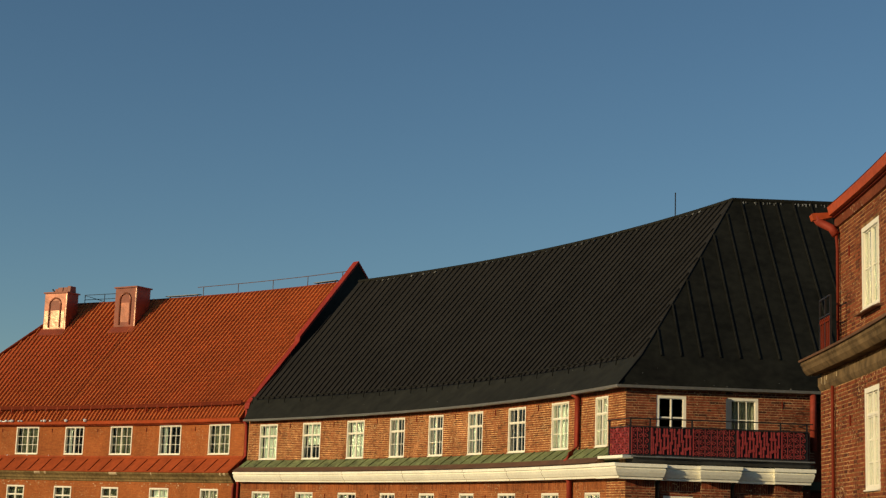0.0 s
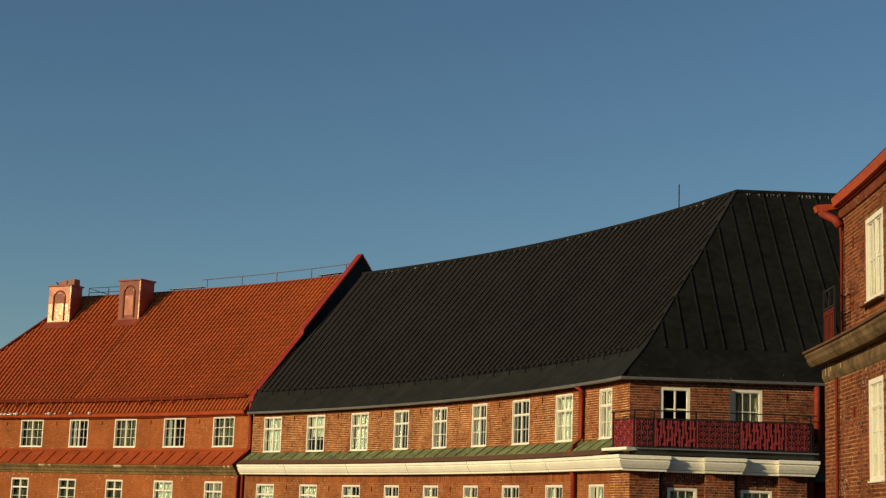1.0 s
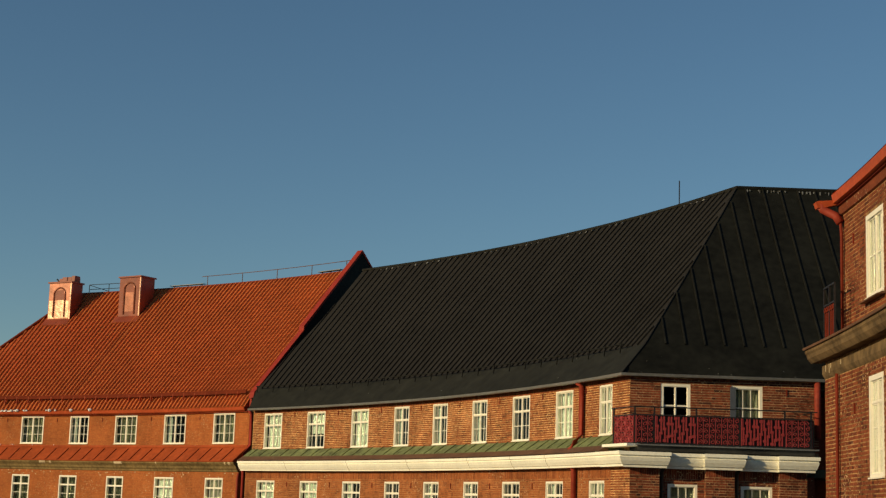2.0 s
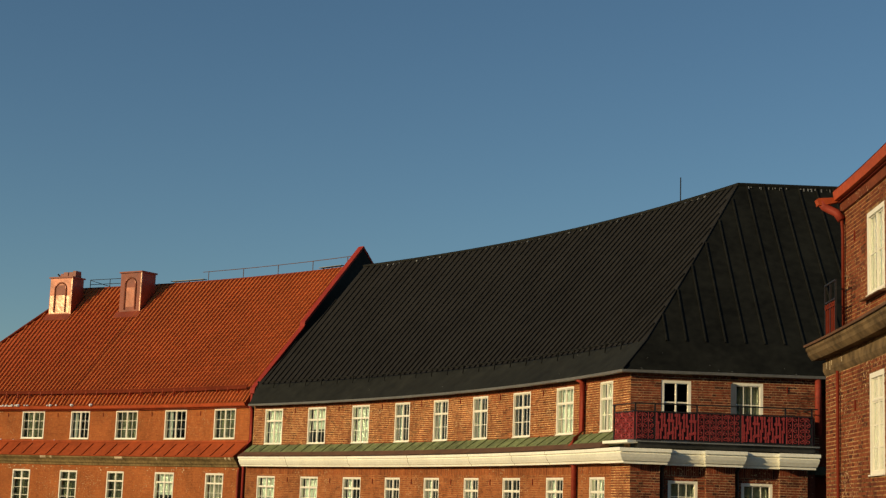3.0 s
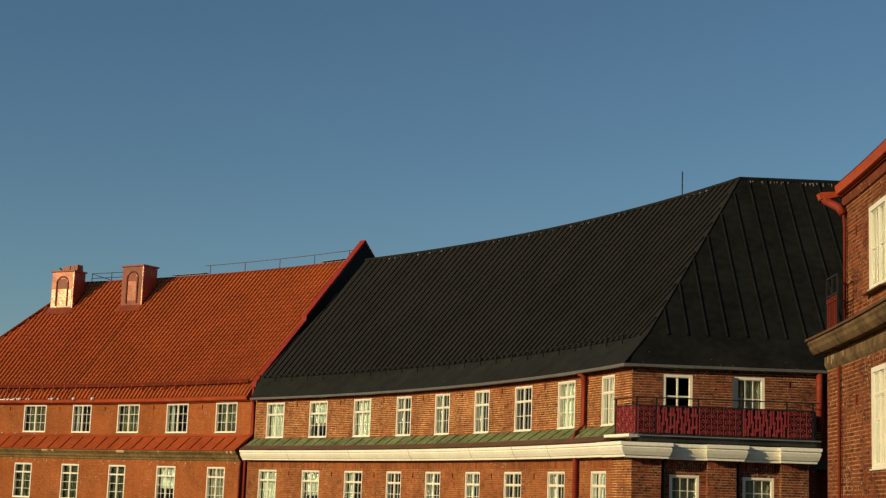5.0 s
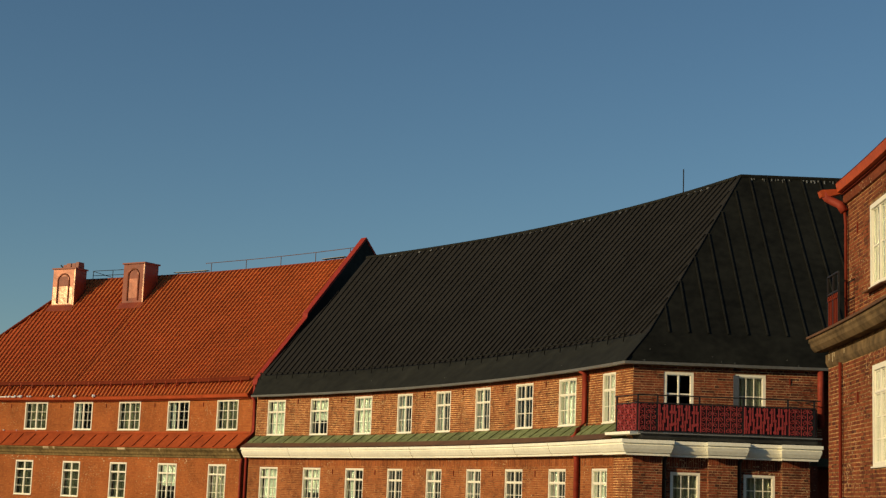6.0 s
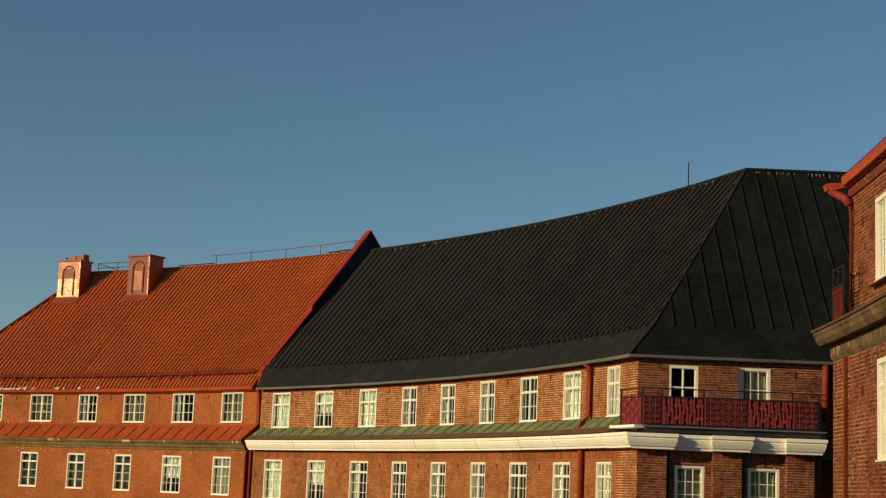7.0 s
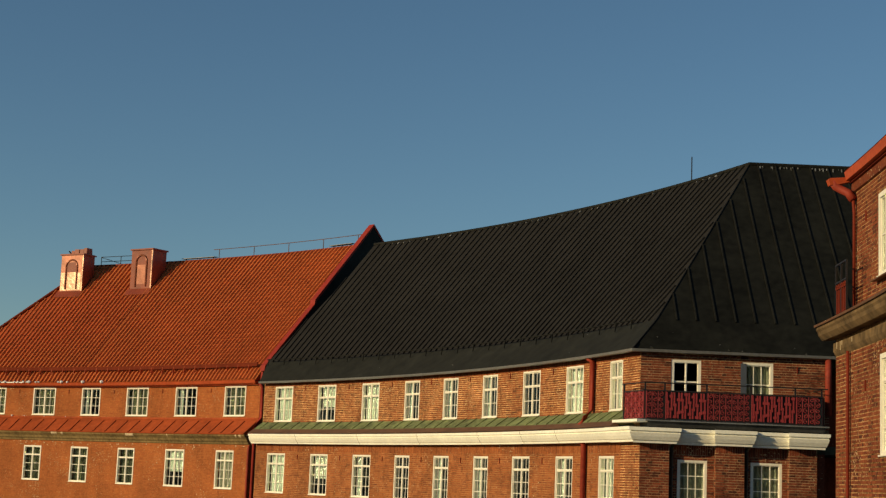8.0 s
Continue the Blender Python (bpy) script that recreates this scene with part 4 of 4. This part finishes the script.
# the short return to the wall
Q = lambda s, d, z: E(5.25 - d, RAIL_D - s, z)
Geo().box(Q, 0.02, 1.09, -0.02, 0.02, RAIL_Z1, RAIL_Z1 + 0.035).make("top_rail", IRON, rail_b)
Geo().box(Q, 0.02, 1.09, -0.02, 0.02, RAIL_Z0 - 0.03, RAIL_Z0).make("bottom_rail", IRON, rail_b)
Geo().tube([Q(0.0, 0.0, 3.22), Q(1.09, 0.0, 3.22)], 0.018, 6).make("hand_rail", IRON, rail_b)
railing_panel(Q, 0.04, 1.06, 0.0, RAIL_Z0, RAIL_Z1, "scroll", rail_b)
# the return along the curved front
side0 = E(-0.02, RAIL_D, 0)
SIDE = straight((side0.x, side0.y), 339.5)
B = lambda s, d, z: SIDE(s, -d, z)
Geo().box(B, 0.02, 1.33, -0.02, 0.02, RAIL_Z1, RAIL_Z1 + 0.035).make("top_rail", IRON, rail_b)
Geo().box(B, 0.02, 1.33, -0.02, 0.02, RAIL_Z0 - 0.03, RAIL_Z0).make("bottom_rail", IRON, rail_b)
Geo().tube([B(0, 0, 3.22), B(1.45, 0, 3.22)], 0.018, 6).make("hand_rail", IRON, rail_b)
railing_panel(B, 0.04, 1.30, 0.0, RAIL_Z0, RAIL_Z1, "upright", rail_b)
Geo().box(B, 1.30, 1.35, -0.02, 0.02, 2.13, 3.22).make("post", IRON, rail_b)
Geo().sweep(B, -0.12, 1.5, [(-0.14, 2.13), (-0.14, 2.05), (0.30, 2.05), (0.30, 2.13)], 1).make("balcony_edge", WHITE, house_d)

# ---- the near brick house ----
NEAR0, NEAR1 = 1.72, 26.0
N = arc(-103.134, 32.741, 111.241)
house_n = thing("near_brick_house", N(8, -5, GROUND), "curved dark brick house with red eaves and tan stone cornice", "building")
n_top = [(3.73 + 3.3 * k, 5.06 + 3.3 * k, 4.16, 5.77) for k in range(6)]
n_low = [(5.32 + 3.3 * k, 6.42 + 3.3 * k, 0.78, 2.58) for k in range(5)]
n_up = wall(N, NEAR0, NEAR1, 3.3, 6.5, n_top, -0.2, 0.0).make("wall", NEAR_MORTAR, house_n)
n_dn = wall(N, NEAR0, NEAR1, GROUND, 3.3, n_low, -0.2, 0.35).make("wall", NEAR_MORTAR, house_n)
for h in n_top:
    window(N, h, 0.0, house_n, 4, 2, False, 1, 0.09, 0.02)
for h in n_low:
    window(N, h, 0.35, house_n, 4, 4, True, 1, 0.09, 0.02)
Geo().sweep(N, NEAR0 - 0.25, NEAR1, [(0.003, 3.70), (0.003, 3.43), (0.74, 3.42), (0.75, 3.46)], 20).make("skirt_roof", RUST, house_n)
Geo().sweep(N, NEAR0 - 0.25, NEAR1, [(0.36, 3.416), (0.70, 3.416), (0.70, 3.36), (0.67, 3.32), (0.65, 3.25), (0.60, 3.19), (0.57, 3.16), (0.36, 3.17)], 20).make("cornice", SOOTY_STONE, house_n, "sooty tan stone cornice")
Geo().sweep(N, NEAR0 + 0.0, NEAR1, [(0.352, 3.10), (0.41, 3.09), (0.41, 2.93), (0.38, 2.87), (0.352, 2.83)], 20).make("frieze", SOOTY_STONE, house_n)
Geo().sweep(N, NEAR0 + 0.1, NEAR1, [(0.04, 6.58), (0.04, 6.47), (0.12, 6.39), (0.19, 6.40), (0.22, 6.57)], 20).make("eaves_band", RED_METAL, house_n)
Geo().sweep(N, NEAR0 + 0.1, NEAR1, [(0.003, 6.40), (0.003, 6.34), (0.10, 6.36), (0.10, 6.40)], 20).make("fillet", MAROON, house_n)
Geo().sweep(N, NEAR0 + 0.02, NEAR1, [(0.003, 6.335), (0.003, 6.15), (0.05, 6.17), (0.06, 6.335)], 20).make("corbel", NEAR_BRICK, house_n)
Geo().sweep(N, NEAR0 - 0.3, NEAR1, [(0.21, 6.6), (-5.5, 11.2), (-11.5, 6.6)], 20, m0=lambda d: NEAR0 + 0.1 if d > -3 else NEAR0 + 5).make("roof", TILE, house_n)
Geo().sweep(N, NEAR0 - 0.1, NEAR0 + 0.12, [(0.02, 6.48), (0.02, 6.40), (0.40, 6.30), (0.50, 6.30), (0.54, 6.42), (0.50, 6.44)], 1).make("gutter_end", RED_METAL, house_n)
Geo().box(N, NEAR0, NEAR0 + 0.3, -11.0, -0.41, GROUND, 6.45).make("end_wall", NEAR_BRICK, house_n)
Geo().box(N, NEAR0, NEAR1, -11.4, -11.01, GROUND, 6.45, 16).make("rear_wall", NEAR_BRICK, house_n)
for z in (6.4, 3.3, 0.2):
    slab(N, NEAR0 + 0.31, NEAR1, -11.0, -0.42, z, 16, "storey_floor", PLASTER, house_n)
Geo().box(N, NEAR1 - 0.3, NEAR1, -11.0, -0.41, GROUND, 6.45).make("end_wall", NEAR_BRICK, house_n)
downpipe(N, [(1.76, 0.44, 6.38), (1.77, 0.38, 6.28), (1.82, 0.28, 6.21), (1.91, 0.16, 6.13), (1.97, 0.08, 5.98)], 0.085, PIPE_RED, house_n, 0)
downpipe(N, [(1.97, 0.08, 6.06), (1.99, 0.06, 5.7), (1.99, 0.06, 3.62)], 0.032, MAROON, house_n, 0)
downpipe(N, [(2.96, 0.41, 2.84), (2.96, 0.41, 2.3), (2.96, 0.41, GROUND)], 0.032, MAROON, house_n, 0)
anchor(N, 2.76, 0.0, 5.52, house_n)
anchor(N, 4.2, 0.35, 2.1, house_n)
for h in n_top:
    Geo().sweep(N, h[0] - 0.10, h[1] + 0.10, [(0.003, h[2] - 0.003), (0.003, h[2] - 0.05), (0.15, h[2] - 0.07), (0.16, h[2] - 0.05)]).make("window_ledge", RUST, house_n)
# lime runs on the frieze
for q, w, z in ((2.02, 0.035, 2.96), (2.33, 0.02, 2.91), (2.46, 0.03, 3.0), (3.3, 0.025, 2.99)):
    Geo().sweep(N, q, q + w, [(0.411, 3.085), (0.416, 3.085), (0.416, z), (0.411, z)]).make("lime_run", PATCH, house_n)
# low iron screen along the end of the cornice
SC0, SC1, SD = NEAR0 + 0.02, NEAR0 + 0.92, 0.36
screen = Geo().box(N, SC0, SC1, SD - 0.012, SD + 0.012, 4.28, 4.31).make("iron_screen", IRON, house_n, "red and black iron screen on the cornice")
for i in range(6):
    q = SC0 + 0.07 + 0.145 * i
    Geo().box(N, q, q + 0.04, SD - 0.010, SD + 0.010, 3.60, 4.14).make("bar", MAROON, screen)
    Geo().tube([N(q + 0.02 + 0.055 * math.cos(v), SD + 0.01, 4.20 + 0.05 * math.sin(v)) for v in (math.pi * k / 4 for k in range(9))], 0.012, 5).make("ring", MAROON, screen)
for q in (SC0, (SC0 + SC1) / 2, SC1):
    Geo().box(N, q - 0.012, q + 0.012, SD - 0.018, SD + 0.018, 3.5, 4.66).make("post", IRON, screen)
for z in (3.57, 4.64):
    Geo().box(N, SC0, SC1, SD - 0.016, SD + 0.016, z, z + 0.03).make("rail", IRON, screen)

# ---- things on the roofs ----
rod = Geo().tube([D(hip_s(-6.25) - 3.45, -6.25, RIDGE_Z), D(hip_s(-6.25) - 3.45, -6.25, RIDGE_Z + 0.5), D(hip_s(-6.25) - 3.45, -6.25, RIDGE_Z + 0.97)], 0.022, 6).make("lightning_rod", IRON)
tagged(rod, "thin dark metal rod standing on the black roof ridge", "rod")
rail = thing("roof_railing", L(-51, -6.25, 12.0), "thin rust-brown metal railing along the tiled ridge", "railing")
for i in range(5):
    q = -56.0 + i * 2.45
    Geo().tube([L(q, -6.25, 11.85), L(q, -6.25, 12.45)], 0.02, 6).make("post", RUST, rail)
Geo().tube([L(-56.4 + i * 0.9, -6.25, 12.45) for i in range(13)], 0.018, 6).make("top_rail", RUST, rail)
a, b = -64.35, -60.6
walkrail = thing("ridge_walkway_rail", L(a, -6.4, 11.9), "low dark metal rail beside the copper chimney", "railing")
for z in (12.16, 12.44):
    Geo().tube([L(a + (b - a) * i / 4, -6.4, z) for i in range(5)], 0.018, 6).make("rail", IRON, walkrail)
for q in (a, a + 1.35, b):
    Geo().tube([L(q, -6.4, 11.8), L(q, -6.4, 12.44)], 0.022, 6).make("post", IRON, walkrail)
Geo().tube([L(a, -6.4, 12.42), L(a + 1.35, -6.4, 12.0)], 0.018, 6).make("brace", IRON, walkrail)
board = thing("ridge_walkway", L(-57.5, -6.35, 11.9), "narrow pale walkway board on brackets along the tiled ridge", "walkway")
for s0, s1 in ((-58.6, -56.3), (-48.2, -46.6)):
    Geo().sweep(L, s0, s1, [(-6.5, 12.04), (-6.5, 12.065), (-6.2, 12.065), (-6.2, 12.04)], 3).make("plank", LEAD, board)
    for q in (s0 + 0.2, (s0 + s1) / 2, s1 - 0.2):
        Geo().box(L, q, q + 0.03, -6.37, -6.33, 11.84, 12.038).make("bracket", IRON, board)

ice = Geo()
rng = random.Random(5)
GUTTER_ICE = (-66.2, -65.8, -65.3, -64.9, -64.6, -63.9, -63.6, -63.2, -62.9, -62.75, -62.3, -62.1, -60.6, -60.3, -59.9, -58.8, -57.3)
SKIRT_ICE = (-66.1, -65.2, -64.2, -63.3, -61.8, -60.2)
for q in GUTTER_ICE + SKIRT_ICE:
    high = q in GUTTER_ICE
    q += rng.uniform(-0.05, 0.05)
    r = rng.uniform(0.06, 0.115) if high else rng.uniform(0.03, 0.06)
    c = L(q, 0.405, 4.555) if high else L(q, 0.06, 2.76)
    ring = [[c + Vector((r * k * math.cos(t), r * k * math.sin(t), z * r)) for t in (2 * math.pi * j / 7 for j in range(7))] for k, z in ((0.7, -0.5), (1.0, 0.1), (0.6, 0.7))]
    for a, b in zip(ring, ring[1:]):
        for j in range(7):
            ice.face([a[j], a[(j + 1) % 7], b[(j + 1) % 7], b[j]])
    ice.face(ring[0]).face(ring[-1])
ice.sweep(L, LEFT0 + 0.4, -63.2, [(0.375, 4.532), (0.375, 4.56), (0.40, 4.56), (0.40, 4.515), (0.392, 4.515), (0.392, 4.532)], 8)
tagged(ice.make("ice_lumps", ICE), "small white lumps of ice along the red gutter and skirt", "ice", kind="stuff")

lime = Geo()
rng = random.Random(23)
for i in range(70):
    q, z, r = LEFT0 + 1 + 24 * rng.random(), 1.41 - 0.22 * rng.random() ** 2, rng.uniform(0.012, 0.03)
    lime.face([L(q + r * 1.4 * math.cos(v), 0.482, z + r * math.sin(v)) for v in (math.pi * j / 3 for j in range(6))])
    lime.face([L(q + r * 1.8 * math.cos(v), 0.474, z + r * 1.3 * math.sin(v)) for v in (math.pi * j / 3 for j in range(6))])
tagged(lime.make("lime_spots", PATCH, l_dn), kind="stuff")

specks = Geo()
rng = random.Random(11)
for i in range(13):
    k, r = rng.random(), rng.uniform(0.008, 0.02)
    d = 0.30 - 0.9 * k * k
    z = roof_z(D_PROF, d) + 0.01
    c = E(0.25 + 5.0 * rng.random() ** 1.6, end_of(d)[1], z) if i < 9 else D(-44 + 26 * rng.random(), d, z)
    top = c + Vector((0, -r * 0.5, r))
    ring = [c + Vector((r * math.cos(q), r * 0.6 * math.sin(q), r * 0.4 * math.sin(q))) for q in (math.pi * j / 3 for j in range(6))]
    for j in range(6):
        specks.face([ring[j], ring[(j + 1) % 6], top])
    specks.face(ring)
tagged(specks.make("frost_specks", LEAD), "pale specks of frost and lichen on the black eaves", "frost", kind="stuff")

# ---- brickwork, laid last ----
LOW = -1.6
bricks(L, LEFT0, LEFT1, 2.6, 4.36, hl_top, 0.0, RED_BRICK, l_up)
bricks(L, LEFT0, LEFT1, LOW, 1.46, hl_low, 0.47, RED_BRICK, l_dn)
bricks(D, DARK0 + 0.02, DARK1, 2.3, 4.06, h_top, 0.0, BROWN_BRICK, d_up, (-20.0, -16.9), BROWN_SINGLE)
soldiers(D, DARK0 + 0.02, DARK1, 4.056, 4.235, 0.0, BAND_BRICK, d_up)
bricks(D, DARK0 + 0.02, -17.46, LOW, 1.20, h_low, 0.3, LOWER_BRICK, d_dn)
soldiers(D, DARK0 + 0.02, -17.46, 1.148, 1.475, 0.3, LOWER_BRICK, d_dn)
bricks(D, -17.45, meet(CURB, PIER)[0], LOW, 1.46, [], CURB, BROWN_BRICK, d_pier, (-17.5, -15), BROWN_SINGLE)
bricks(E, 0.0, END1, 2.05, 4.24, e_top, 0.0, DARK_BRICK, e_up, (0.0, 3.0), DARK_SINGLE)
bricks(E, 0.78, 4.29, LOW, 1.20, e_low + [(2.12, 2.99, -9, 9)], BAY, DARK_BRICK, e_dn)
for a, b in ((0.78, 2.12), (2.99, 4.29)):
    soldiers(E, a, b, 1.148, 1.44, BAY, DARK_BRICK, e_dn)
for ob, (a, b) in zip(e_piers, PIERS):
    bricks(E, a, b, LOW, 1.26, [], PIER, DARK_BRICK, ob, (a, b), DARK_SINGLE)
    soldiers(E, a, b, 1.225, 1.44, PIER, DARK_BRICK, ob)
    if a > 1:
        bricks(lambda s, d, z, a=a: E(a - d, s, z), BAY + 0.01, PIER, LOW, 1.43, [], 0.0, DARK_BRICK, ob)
bricks(N, NEAR0, 12.0, 3.7, 6.15, n_top, 0.0, NEAR_BRICK, n_up, (NEAR0, 6.2), NEAR_SINGLE)
bricks(N, NEAR0, 12.0, LOW, 2.84, n_low, 0.35, NEAR_BRICK, n_dn, (NEAR0, 8.0), NEAR_SINGLE)
